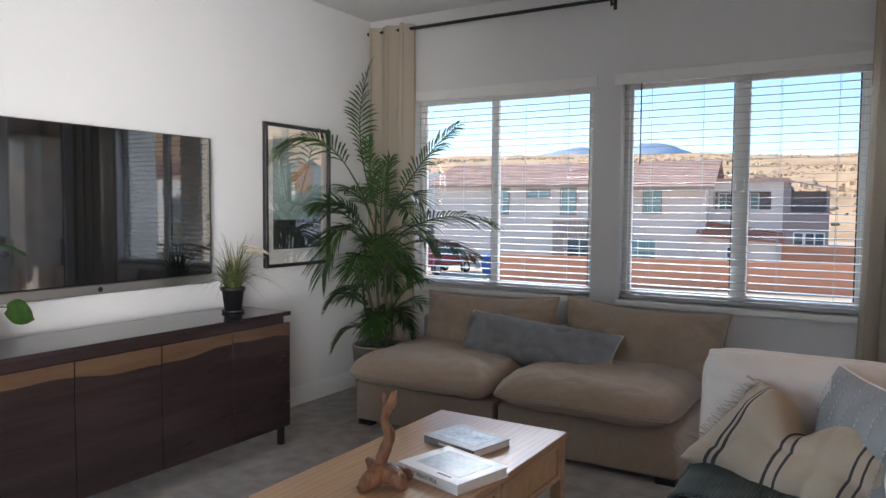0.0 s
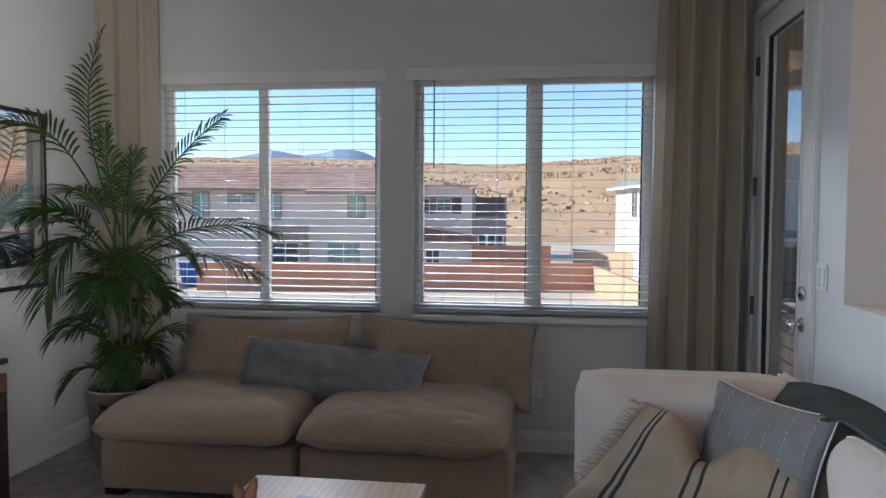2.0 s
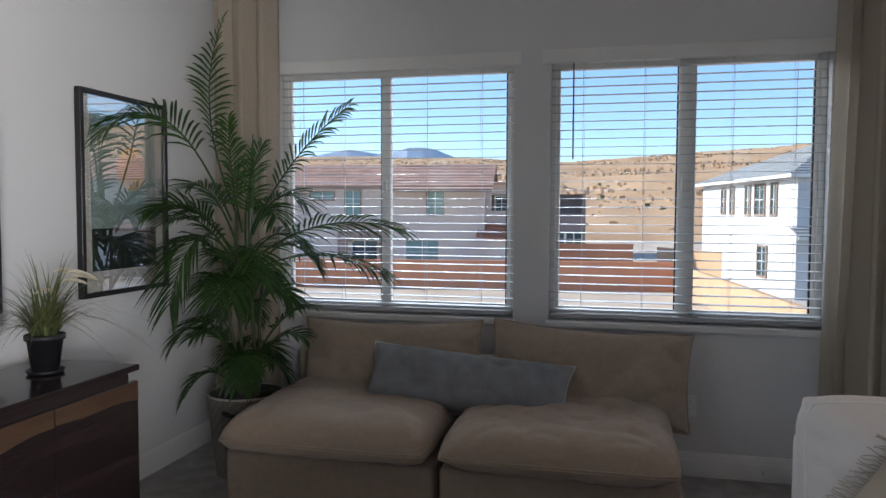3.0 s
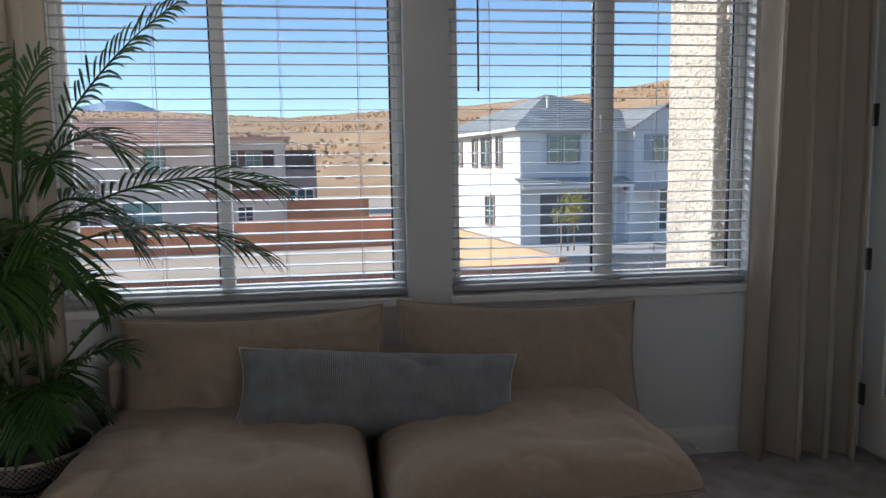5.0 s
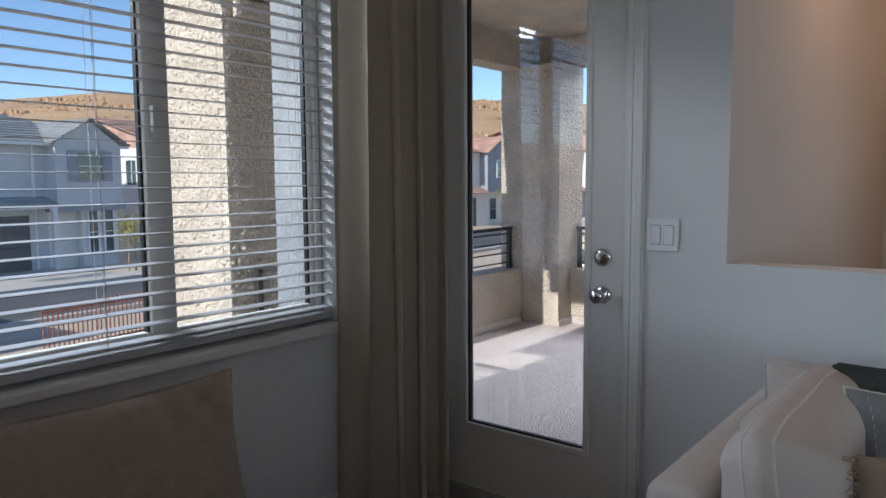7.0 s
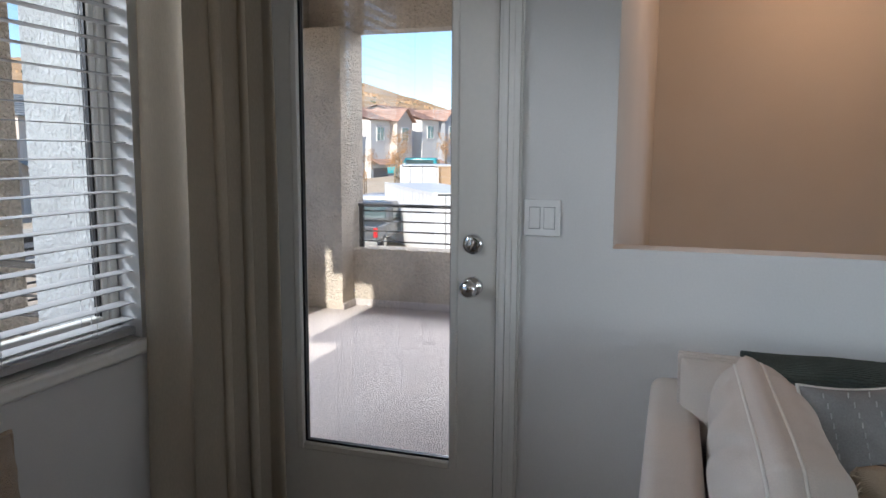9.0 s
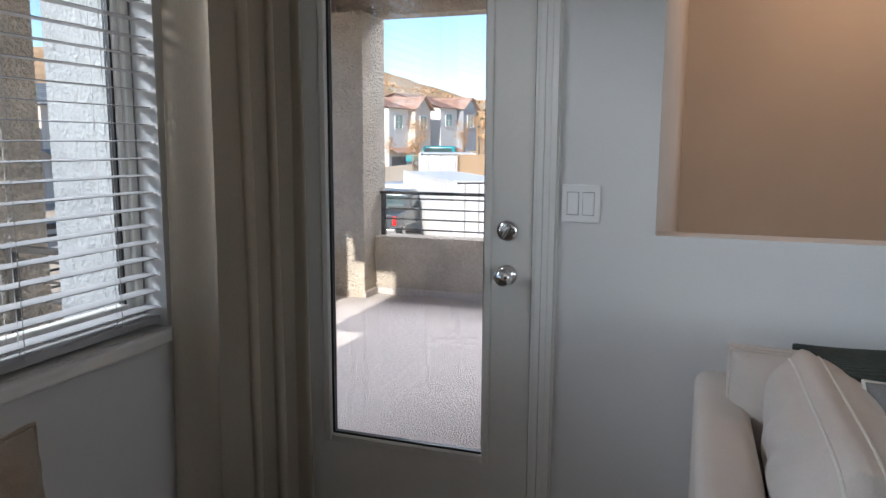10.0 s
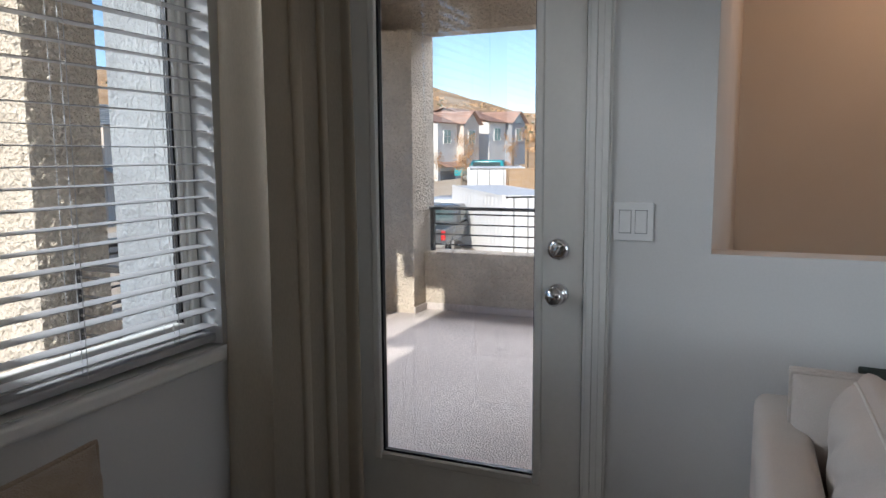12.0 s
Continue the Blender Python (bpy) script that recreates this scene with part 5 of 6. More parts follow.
def railing(a, b, z0, z1, bars, label):
    a, b = Vector(a), Vector(b)
    d = (b - a)
    t = thing("balcony_railing", pose(a.x, a.y, 0, 0, 0, math.degrees(math.atan2(d.y, d.x))), label, "railing", "balcony railings")
    L = d.length
    part("top_rail", box(0, L, -0.025, 0.025, z1 - 0.03, z1, 0.004), RAIL, t)
    for k in range(bars):
        z = z0 + (z1 - 0.03 - z0) * (k + 0.6) / bars
        part("bar", tube([(0, 0, z), (L, 0, z)], 0.0075, 8), RAIL, t)
    for x in (0.03, L * 0.5, L - 0.03):
        part("post", box(x - 0.02, x + 0.02, -0.02, 0.02, z0 - 0.02, z1 - 0.03, 0.003), RAIL, t)
    return t


railing((BX + 0.12, -1.13), (BX + 0.12, 1.41), 0.452, 0.87, 4, "dark metal balcony railing on the parapet")
railing((0.68, BY + 0.12), (3.78, BY + 0.12), 0.452, 0.87, 4, "dark metal balcony railing on the parapet")
railing((0.43, 0.20), (0.43, 1.75), -0.09, 0.82, 9, "dark metal balcony railing between column and wing wall")

# ---- the neighbourhood ----
GZ = -2.3
DIRT = mat("pale_desert_dirt", (0.50, 0.39, 0.28), 0.95, 0.2, 0.35, 6, 0.6, 0.03, col2=(0.66, 0.55, 0.42))
ASPHALT = mat("asphalt", (0.10, 0.10, 0.10), 0.9, 0.2, 0.5, 30, 0.4, 0.01)
CONCRETE = mat("concrete_paving", (0.55, 0.51, 0.45), 0.9, 0.1, 0.6, 20, 0.3, 0.01)
ORANGE = mat("terracotta_block", (0.62, 0.275, 0.15), 0.95, 0.12, 0.8, 22, 0.5, 0.01)
REDBLOCK = mat("rose_brown_block", (0.34, 0.17, 0.12), 0.95, 0.3, 3, 40, 0.8, 0.02)
TANBLOCK = mat("tan_block", (0.58, 0.38, 0.22), 0.95, 0.1, 1.0, 22, 0.5, 0.01)
BEIGE = mat("beige_house_stucco", (0.66, 0.575, 0.50), 0.95, 0.06, 0.6, 20, 0.4, 0.01)
WHITEH = mat("white_house_stucco", (0.76, 0.74, 0.70), 0.95, 0.05, 0.6, 20, 0.4, 0.01)
PALEGREYH = mat("pale_grey_house_stucco", (0.57, 0.58, 0.59), 0.95, 0.06, 0.6, 20, 0.4, 0.01)
GREYH = mat("grey_house_stucco", (0.33, 0.35, 0.38), 0.95, 0.06, 0.6, 20, 0.4, 0.01)
MAUVE = mat("mauve_grey_house_stucco", (0.29, 0.235, 0.22), 0.95, 0.06, 0.6, 20, 0.4, 0.01)
ROOFTAN = mat("terracotta_tan_roof_tile", (0.50, 0.31, 0.235), 0.9, 0.25, 1.2, 14, 0.6, 0.03)
ROOFGREY = mat("grey_roof_tile", (0.30, 0.31, 0.31), 0.9, 0.2, 1.2, 14, 0.6, 0.03)
ROOFRED = mat("red_roof_tile", (0.38, 0.15, 0.09), 0.9, 0.2, 1.2, 14, 0.6, 0.03)
WTRIM = mat("house_trim_white", (0.75, 0.74, 0.71), 0.7, 0.04, 1, 20, 0.1)
BTRIM = mat("house_trim_brown", (0.30, 0.22, 0.17), 0.8, 0.06, 1, 20, 0.1)
WINGLASS = mat("dark_house_window", (0.05, 0.09, 0.095), 0.05, 0.2, 1.5, 20, 0.0, spec=0.8)
WINTEAL = mat("blinded_house_window", (0.20, 0.33, 0.32), 0.12, 0.15, 1.5, 20, 0.0, spec=0.6)
GARAGE = mat("garage_door_grey", (0.12, 0.12, 0.125), 0.6, 0.08, 1, 20, 0.1)
STONE = mat("ledge_stone", (0.28, 0.21, 0.17), 0.95, 0.4, 5, 30, 0.8, 0.03, col2=(0.46, 0.37, 0.31))
HILL = mat("desert_hillside", (0.44, 0.265, 0.135), 0.95, 0.3, 0.06, 1.4, 0.6, 0.4, col2=(0.61, 0.395, 0.215), fac=(0.38, 0.6))
HILLROCK = mat("hill_boulder", (0.47, 0.285, 0.15), 0.95, 0.3, 0.5, 6, 0.6, 0.1, col2=(0.64, 0.43, 0.25))
SCRUB = mat("desert_scrub", (0.13, 0.12, 0.055), 0.95, 0.4, 1.5, 8, 0.5, 0.1)
# the blue haze of distance is put into the ridge's colour
MOUNT = mat("far_mountain_haze_blue", (0.36, 0.44, 0.54), 1.0, 0.15, 0.004, 0.05, 0.0, col2=(0.48, 0.56, 0.66))

setting("ground", box(-900, 900, 0.2, 1500, GZ - 1.0, GZ), DIRT, "pale sunlit desert ground", "ground")
setting("ground_behind", box(-900, 900, -900, 0.2, GZ - 1.0, GZ - 0.001), DIRT, "pale desert ground", "ground")
ROT = 10.0


def road_strip(name, y0, y1, x0, x1, z, material, label, cat):
    bm = box(x0, x1, y0, y1, GZ - 0.3, GZ + z)
    bm.transform(Matrix.Translation((3.6, 17.0, 0)) @ pose(0, 0, 0, 0, 0, 4) @ Matrix.Translation((-3.6, -17.0, 0)))
    return setting(name, bm, material, label, cat)


def rise(x):
    """Height of the ground that climbs eastwards along the street."""
    return GZ + 1.55 * min(1.0, max(0.0, (x - 40.0) / 14.0)) + 0.5 * min(1.0, max(0.0, (x - 54.0) / 40.0))


rs = bmesh.new()
cols = [[rs.verts.new((x, y, rise(x) + 0.004 if x > 40 else GZ - 0.3)) for y in (5.0, 23.2)] for x in (40.0, 43.5, 47.0, 50.5, 54.0, 64.0, 74.0, 84.0, 94.0)]
for p, q in zip(cols, cols[1:]):
    rs.faces.new((p[0], q[0], q[1], p[1]))
setting("ground_rise", rs, DIRT, "pale dirt ground rising towards the far houses", "ground")
road_strip("road", 17.6, 23.4, 3.7, 160, 0.02, ASPHALT, "grey asphalt residential street", "road")
road_strip("kerb_near", 17.35, 17.6, 3.7, 160, 0.15, CONCRETE, "pale concrete kerb", "kerb")
road_strip("pavement_far", 23.4, 25.2, 3.7, 160, 0.14, CONCRETE, "pale concrete pavement", "pavement")
road_strip("driveway", 25.2, 29.0, 6.0, 12.2, 0.10, CONCRETE, "pale concrete driveway", "driveway")


def stepped_roof(bm, a, b, c, d, rows, th=0.06):
    """Tile courses from the eave a-b up to the ridge d-c, each lapping the one below."""
    a, b, c, d = (Vector(p) for p in (a, b, c, d))
    n = (b - a).cross(d - a).normalized()
    if n.z < 0:
        n = -n
    for i in range(rows):
        s0, s1 = i / rows, min(1.0, (i + 1.08) / rows)
        p, q, r, t = a.lerp(d, s0), b.lerp(c, s0), b.lerp(c, s1), a.lerp(d, s1)
        lo = [bm.verts.new(v) for v in (p, q, r, t)]
        hi = [bm.verts.new(v) for v in (p + n * th, q + n * th, r + n * th * 0.25, t + n * th * 0.25)]
        for f in ((hi[0], hi[1], hi[2], hi[3]), (lo[3], lo[2], lo[1], lo[0]), (lo[0], lo[1], hi[1], hi[0]), (lo[1], lo[2], hi[2], hi[1]), (lo[3], lo[0], hi[0], hi[3])):
            try:
                bm.faces.new(f)
            except ValueError:
                pass
    return bm


def hip_roof(w, d, eave, rise, over=0.4, rows=12, hip=True):
    bm = bmesh.new()
    x0, x1, y0, y1 = -over, w + over, -over, d + over
    yr = (y0 + y1) / 2
    run = (y1 - y0) / 2 if hip else 0.0
    ra, rb = (x0 + min(run, (x1 - x0) / 2 - 0.05), yr, eave + rise), (x1 - min(run, (x1 - x0) / 2 - 0.05), yr, eave + rise)
    stepped_roof(bm, (x0, y0, eave), (x1, y0, eave), rb, ra, rows)
    stepped_roof(bm, (x1, y1, eave), (x0, y1, eave), ra, rb, rows)
    if hip:
        stepped_roof(bm, (x0, y1, eave), (x0, y0, eave), ra, ra, rows)
        stepped_roof(bm, (x1, y0, eave), (x1, y1, eave), rb, rb, rows)
    else:
        for x in (0.02, w - 0.02):
            bm.faces.new([bm.verts.new(p) for p in ((x, y0 + over, eave), (x, y1 - over, eave), (x, yr, eave + rise - 0.05))])
    return bm


def gable_roof_y(x0, x1, y0, y1, eave, rise, over=0.35, rows=8):
    """A roof whose ridge runs in depth, its gable to the front."""
    bm = bmesh.new()
    xm = (x0 + x1) / 2
    stepped_roof(bm, (x0 - over, y1, eave), (x0 - over, y0 - over, eave), (xm, y0 - over, eave + rise), (xm, y1, eave + rise), rows)
    stepped_roof(bm, (x1 + over, y0 - over, eave), (x1 + over, y1, eave), (xm, y1, eave + rise), (xm, y0 - over, eave + rise), rows)
    return bm


def house_window(parent, m, w, h, trim, glass, bars=1):
    """A framed window on a wall, outward along -y of m."""
    fb = bmesh.new()
    t = 0.09
    for a, b, c, d in ((-w / 2 - t, w / 2 + t, -h / 2 - t, -h / 2), (-w / 2 - t, w / 2 + t, h / 2, h / 2 + t), (-w / 2 - t, -w / 2, -h / 2, h / 2), (w / 2, w / 2 + t, -h / 2, h / 2)):
        add_box(fb, a, b, -0.07, 0.05, c, d)
    fb.transform(m)
    ob = part("window", fb, trim, parent)
    gb_ = box(-w / 2, w / 2, -0.02, 0.03, -h / 2, h / 2)
    gb_.transform(m)
    part("pane", gb_, glass, ob)
    mb = bmesh.new()
    for k in range(bars):
        x = -w / 2 + w * (k + 1) / (bars + 1)
        add_box(mb, x - 0.025, x + 0.025, -0.04, -0.021, -h / 2, h / 2)
    add_box(mb, -w / 2, w / 2, -0.041, -0.0215, -0.02, 0.02)
    mb.transform(m)
    part("glazing_bar", mb, WTRIM, ob)
    return ob


# white house with the garage
hb = thing("white_house", pose(5.67, 28.3, GZ, 0, 0, ROT + 2), "two-storey white and grey stucco house with grey tiled roof", "house")
EV = 5.28
part("wall", box(0, 8.9, 0.02, 11.5, 0, EV), WHITEH, hb)
fa = bmesh.new()
add_box(fa, 0.02, 5.5, -0.03, 0.019, 2.9, EV)
add_box(fa, 0.02, 1.0, -0.03, 0.019, 0.0, 2.9)
add_box(fa, 4.7, 5.5, -0.03, 0.019, 0.0, 2.9)
add_box(fa, 1.0, 4.7, -0.03, 0.019, 2.35, 2.9)
part("front_wall", fa, PALEGREYH, hb)
part("projecting_bay", box(5.5, 8.7, -0.7, 0.0, 2.75, EV), PALEGREYH, hb)
part("bay_base", box(5.4, 8.8, -0.75, 0.0, 2.45, 2.75), GREYH, hb, "grey band under the bay")
part("entry_wall", box(6.9, 8.7, -0.3, 0.0, 0.0, 2.45), WHITEH, hb)
part("gable", (lambda bm: (bm.faces.new([bm.verts.new(p) for p in ((5.5, -0.69, EV), (8.7, -0.69, EV), (7.1, -0.69, EV + 1.05))]), bm)[1])(bmesh.new()), PALEGREYH, hb)
part("roof", hip_roof(8.9, 11.5, EV, 2.1, 0.45, 16), ROOFGREY, hb)
part("bay_roof", gable_roof_y(5.5, 8.7, -0.7, 4.5, EV - 0.02, 1.1, 0.3, 9), ROOFGREY, hb)
part("porch_roof", stepped_roof(bmesh.new(), (-0.3, -0.9, 2.75), (5.4, -0.9, 2.75), (5.4, 0.0, 3.1), (-0.3, 0.0, 3.1), 3), ROOFGREY, hb)
part("porch_fascia", box(-0.3, 5.4, -0.9, -0.84, 2.62, 2.76), WTRIM, hb)
part("garage_door", box(1.0, 4.7, -0.006, 0.018, 0, 2.35), GARAGE, hb, "dark grey panelled garage door")
for k in range(4):
    part("garage_panel_line", box(1.0, 4.7, -0.014, -0.0065, 0.55 * k + 0.5, 0.55 * k + 0.53), BLACK, hb)
for u, z, w, h in ((2.2, 4.35, 1.5, 1.15), (7.1, 4.35, 1.2, 1.15)):
    house_window(hb, pose(u, -0.04 if u < 5 else -0.71, z), w, h, GREYH, WINGLASS, 1)
for u in (6.25, 7.95):
    part("shutter", box(u - 0.22, u + 0.22, -0.78, -0.70, 3.7, 5.0), GREYH, hb, "grey louvred shutter")
for u in (7.4, 8.2):
    house_window(hb, pose(u, -0.31, 1.5), 0.42, 1.9, WTRIM, WINGLASS, 0)
part("downpipe", box(4.85, 4.97, -0.12, -0.032, 0.0, EV), WTRIM, hb)
part("porch_post", box(5.15, 5.35, -0.9, -0.7, 0.0, 2.62), WTRIM, hb)
for v, z, w, h in ((2.1, 4.3, 0.5, 1.3), (3.6, 4.3, 1.0, 1.3), (5.0, 4.3, 0.5, 1.3), (7.0, 4.3, 0.45, 1.2), (8.2, 4.3, 0.45, 1.2), (3.2, 1.5, 0.9, 1.3)):
    house_window(hb, pose(-0.01, v, z, 0, 0, -90), w, h, BTRIM, WINGLASS, 1)
part("roof_vent", tube([(3.0, 3.0, EV + 1.0), (3.0, 3.0, EV + 1.75)], 0.06, 8), WTRIM, hb)
part("fascia", box(-0.46, 9.36, -0.46, -0.40, EV - 0.12, EV + 0.02), WTRIM, hb)
part("side_fascia", box(-0.46, -0.40, -0.40, 11.9, EV - 0.12, EV + 0.02), WTRIM, hb)

# beige house
ha = thing("beige_house", pose(-8.9, 37.1, GZ, 0, 0, ROT - 3), "two-storey beige stucco house with terracotta-tan roof", "house")
part("wall", box(-16.5, 0, 0.0, 9, 0, 5.1), BEIGE, ha)
part("roof", (lambda b: (b.transform(Matrix.Translation((-16.5, 0, 0))), b)[1])(hip_roof(16.5, 9, 5.15, 1.55, 0.5, 14, False)), ROOFTAN, ha)
part("front_gable_roof", stepped_roof(bmesh.new(), (-5.6, -1.0, 4.95), (0.5, -1.0, 4.95), (0.5, 2.5, 5.95), (-5.6, 2.5, 5.95), 6), ROOFTAN, ha)
part("fascia", box(-17, 0.5, -0.56, -0.50, 5.02, 5.16), BTRIM, ha)
part("fascia", box(-5.6, 0.5, -1.06, -1.0, 4.8, 4.96), BTRIM, ha)
for u, z, w, h, g in ((-11.9, 4.15, 0.85, 1.45, WINTEAL), (-9.55, 4.6, 1.4, 0.42, WINTEAL), (-7.7, 4.15, 0.85, 1.45, WINTEAL), (-2.85, 4.2, 0.9, 1.3, WINTEAL), (-3.6, 1.35, 1.9, 1.3, WINTEAL), (-7.0, 1.35, 1.5, 1.25, WINGLASS)):
    house_window(ha, pose(u, -0.01, z), w, h, BTRIM if z > 2 else BEIGE, g, 1)
st = bmesh.new()
rng = random.Random(11)
z = 0.05
while z < 3.0:
    x = -8.6
    hh = rng.uniform(0.12, 0.22)
    while x < -5.6:
        ww = rng.uniform(0.3, 0.7)
        if not (-7.85 < x + ww / 2 < -6.15 and 0.65 < z + hh / 2 < 2.05):
            add_box(st, x, min(x + ww - 0.02, -5.6), -0.16 - rng.uniform(0, 0.05), -0.02, z, z + hh - 0.02)
        x += ww
    z += hh
part("stone_surround", st, STONE, ha, "stacked ledge stone round the entry window")
part("stone_cap", box(-8.75, -5.45, -0.24, -0.02, 3.02, 3.16), BEIGE, ha)
# right-hand wing with covered balcony
part("wing_wall", box(0.02, 3.9, 1.5, 8.0, 0, 3.1), BEIGE, ha)
wg = bmesh.new()
add_box(wg, 0.02, 3.9, 1.4, 7.9, 3.1, 3.75)
add_box(wg, 0.02, 3.9, 1.4, 7.9, 4.75, 5.3)
add_box(wg, 0.02, 0.3, 1.4, 7.9, 3.75, 4.75)
add_box(wg, 3.3, 3.9, 1.4, 7.9, 3.75, 4.75)
part("wing_upper_wall", wg, BEIGE, ha)
part("balcony_recess", box(0.3, 3.3, 2.9, 3.0, 3.75, 4.75), MAUVE, ha)
house_window(ha, pose(2.2, 2.85, 4.2), 0.8, 0.85, WTRIM, WINTEAL, 1)
house_window(ha, pose(0.9, 2.85, 4.2), 0.7, 0.85, WTRIM, WINGLASS, 1)
part("wing_roof", box(-0.2, 4.2, 1.1, 8.2, 5.3, 5.48), ROOFTAN, ha)
part("porch_wall", box(0.0, 3.6, -0.6, 1.39, 0, 2.2), BEIGE, ha)
part("porch_roof", stepped_roof(bmesh.new(), (-0.4, -1.0, 2.25), (4.0, -1.0, 2.0), (4.0, 1.4, 2.5), (-0.4, 1.4, 3.1), 5), ROOFRED, ha)
house_window(ha, pose(1.6, -0.61, 1.15), 0.75, 1.05, WTRIM, WINGLASS, 1)

# mauve-grey house behind
hg = thing("grey_house", pose(-9.1, 55.5, GZ, 0, 0, ROT - 6), "two-storey dark mauve-grey house with covered balcony", "house")
gw = bmesh.new()
add_box(gw, 0, 2.6, 0, 9, 0, 5.6)
add_box(gw, 2.6, 5.2, 0, 9, 0, 3.6)
add_box(gw, 2.6, 5.2, 1.6, 9, 3.6, 5.2)
add_box(gw, 5.0, 5.2, 0, 1.6, 3.6, 5.2)
part("wall", gw, MAUVE, hg)
part("roof", stepped_roof(bmesh.new(), (-0.5, -0.6, 6.5), (5.6, -0.6, 5.25), (5.6, 9, 5.6), (-0.5, 9, 6.8), 8), ROOFGREY, hg)
part("fill_wall", (lambda b: (b.faces.new([b.verts.new(p) for p in ((0, 0.0, 5.6), (2.6, 0.0, 5.6), (2.6, 0.0, 5.8), (0, 0.0, 6.35))]), b)[1])(bmesh.new()), MAUVE, hg)
for u in (3.2, 3.95, 4.6):
    house_window(hg, pose(u, -0.01, 1.5), 0.55, 1.0, WTRIM, WINGLASS, 0)


def block_wall(name, a, b, z0, z1, th, material, label, rows=6, bl=0.41, single=True):
    """A wall of single blocks with recessed joints between its ends a and b."""
    a, b = Vector(a), Vector(b)
    d = b - a
    L = d.length
    core = box(0, L, -th / 2 + 0.012, th / 2 - 0.012, z0, z1 - 0.004)
    m = pose(a.x, a.y, 0, 0, 0, math.degrees(math.atan2(d.y, d.x)))
    core.transform(m)
    w = setting(name, core, CONCRETE, label, "wall")
    bh = (z1 - z0) / rows
    me = bpy.data.meshes.new("block")
    bb = box(-bl / 2 + 0.006, bl / 2 - 0.006, -th / 2, th / 2, -bh / 2 + 0.005, bh / 2 - 0.005, 0.008, 1)
    bb.to_mesh(me)
    bb.free()
    me.materials.append(material)
    n = int(L / bl)
    if single:
        for j in range(rows):
            for i in range(n):
                share("block", me, w, m @ pose((i + 0.5 + 0.5 * (j % 2)) * bl, 0.003 * math.sin(i * 7 + j * 3), z0 + (j + 0.5) * bh))
    else:
        bm = bmesh.new()
        for j in range(rows):
            for i in range(n):
                x = (i + 0.5 + 0.5 * (j % 2)) * bl
                add_box(bm, x - bl / 2 + 0.006, x + bl / 2 - 0.006, -th / 2, th / 2, z0 + j * bh + 0.005, z0 + (j + 1) * bh - 0.005)
        bm.transform(m)
        tagged(part("blocks", bm, material, w), kind="stuff")
    cap = box(-0.02, L + 0.25, -th / 2 - 0.015, th / 2 + 0.015, z1, z1 + 0.06, 0.008, 1)
    cap.transform(m)
    part("coping", cap, material, w)
    return w


def plain_wall(name, a, b, z0, z1, th, material, label):
    a, b = Vector(a), Vector(b)
    d = b - a
    bm = bmesh.new()
    bh, L = 0.2, d.length
    rows = int((z1 - z0) / bh)
    for j in range(rows):
        add_box(bm, 0, L, -th / 2, th / 2, z0 + (z1 - z0) * j / rows + 0.006, z0 + (z1 - z0) * (j + 1) / rows)
    add_box(bm, 0, L, -th / 2 + 0.01, th / 2 - 0.01, z0, z1 - 0.01)
    add_box(bm, -0.02, L + 0.02, -th / 2 - 0.02, th / 2 + 0.02, z1, z1 + 0.06)
    bm.transform(pose(a.x, a.y, 0, 0, 0, math.degrees(math.atan2(d.y, d.x))))
    return setting(name, bm, material, label, "wall")


plain_wall("garden_wall_far", (-17.5, 28.6), (1.42, 31.4), GZ, -0.98, 0.2, ORANGE, "terracotta block garden wall in the sun")
plain_wall("garden_wall_back", (-8.5, 39.5), (-0.5, 41.0), GZ, -0.55, 0.2, ORANGE, "terracotta block garden wall farther back")
plain_wall("garden_wall_tan", (1.5, 31.4), (3.45, 15.2), GZ, -1.12, 0.2, TANBLOCK, "sunlit tan block garden wall")
plain_wall("garden_wall_rear_tan", (1.0, 41.5), (4.0, 36.5), GZ, -0.75, 0.2, TANBLOCK, "sunlit tan block garden wall")

# young street trees
BARK = mat("young_bark", (0.30, 0.22, 0.14), 0.9, 0.2, 5, 30, 0.4, 0.01)
FOLI = mat("yellow_green_foliage", (0.22, 0.22, 0.05), 0.7, 0.4, 2, 20, 0.1, col2=(0.42, 0.36, 0.08))
FOLIO = mat("autumn_orange_foliage", (0.38, 0.17, 0.05), 0.7, 0.4, 2, 20, 0.1, col2=(0.52, 0.28, 0.09))
STAKE = mat("wooden_stake", (0.40, 0.28, 0.17), 0.9)


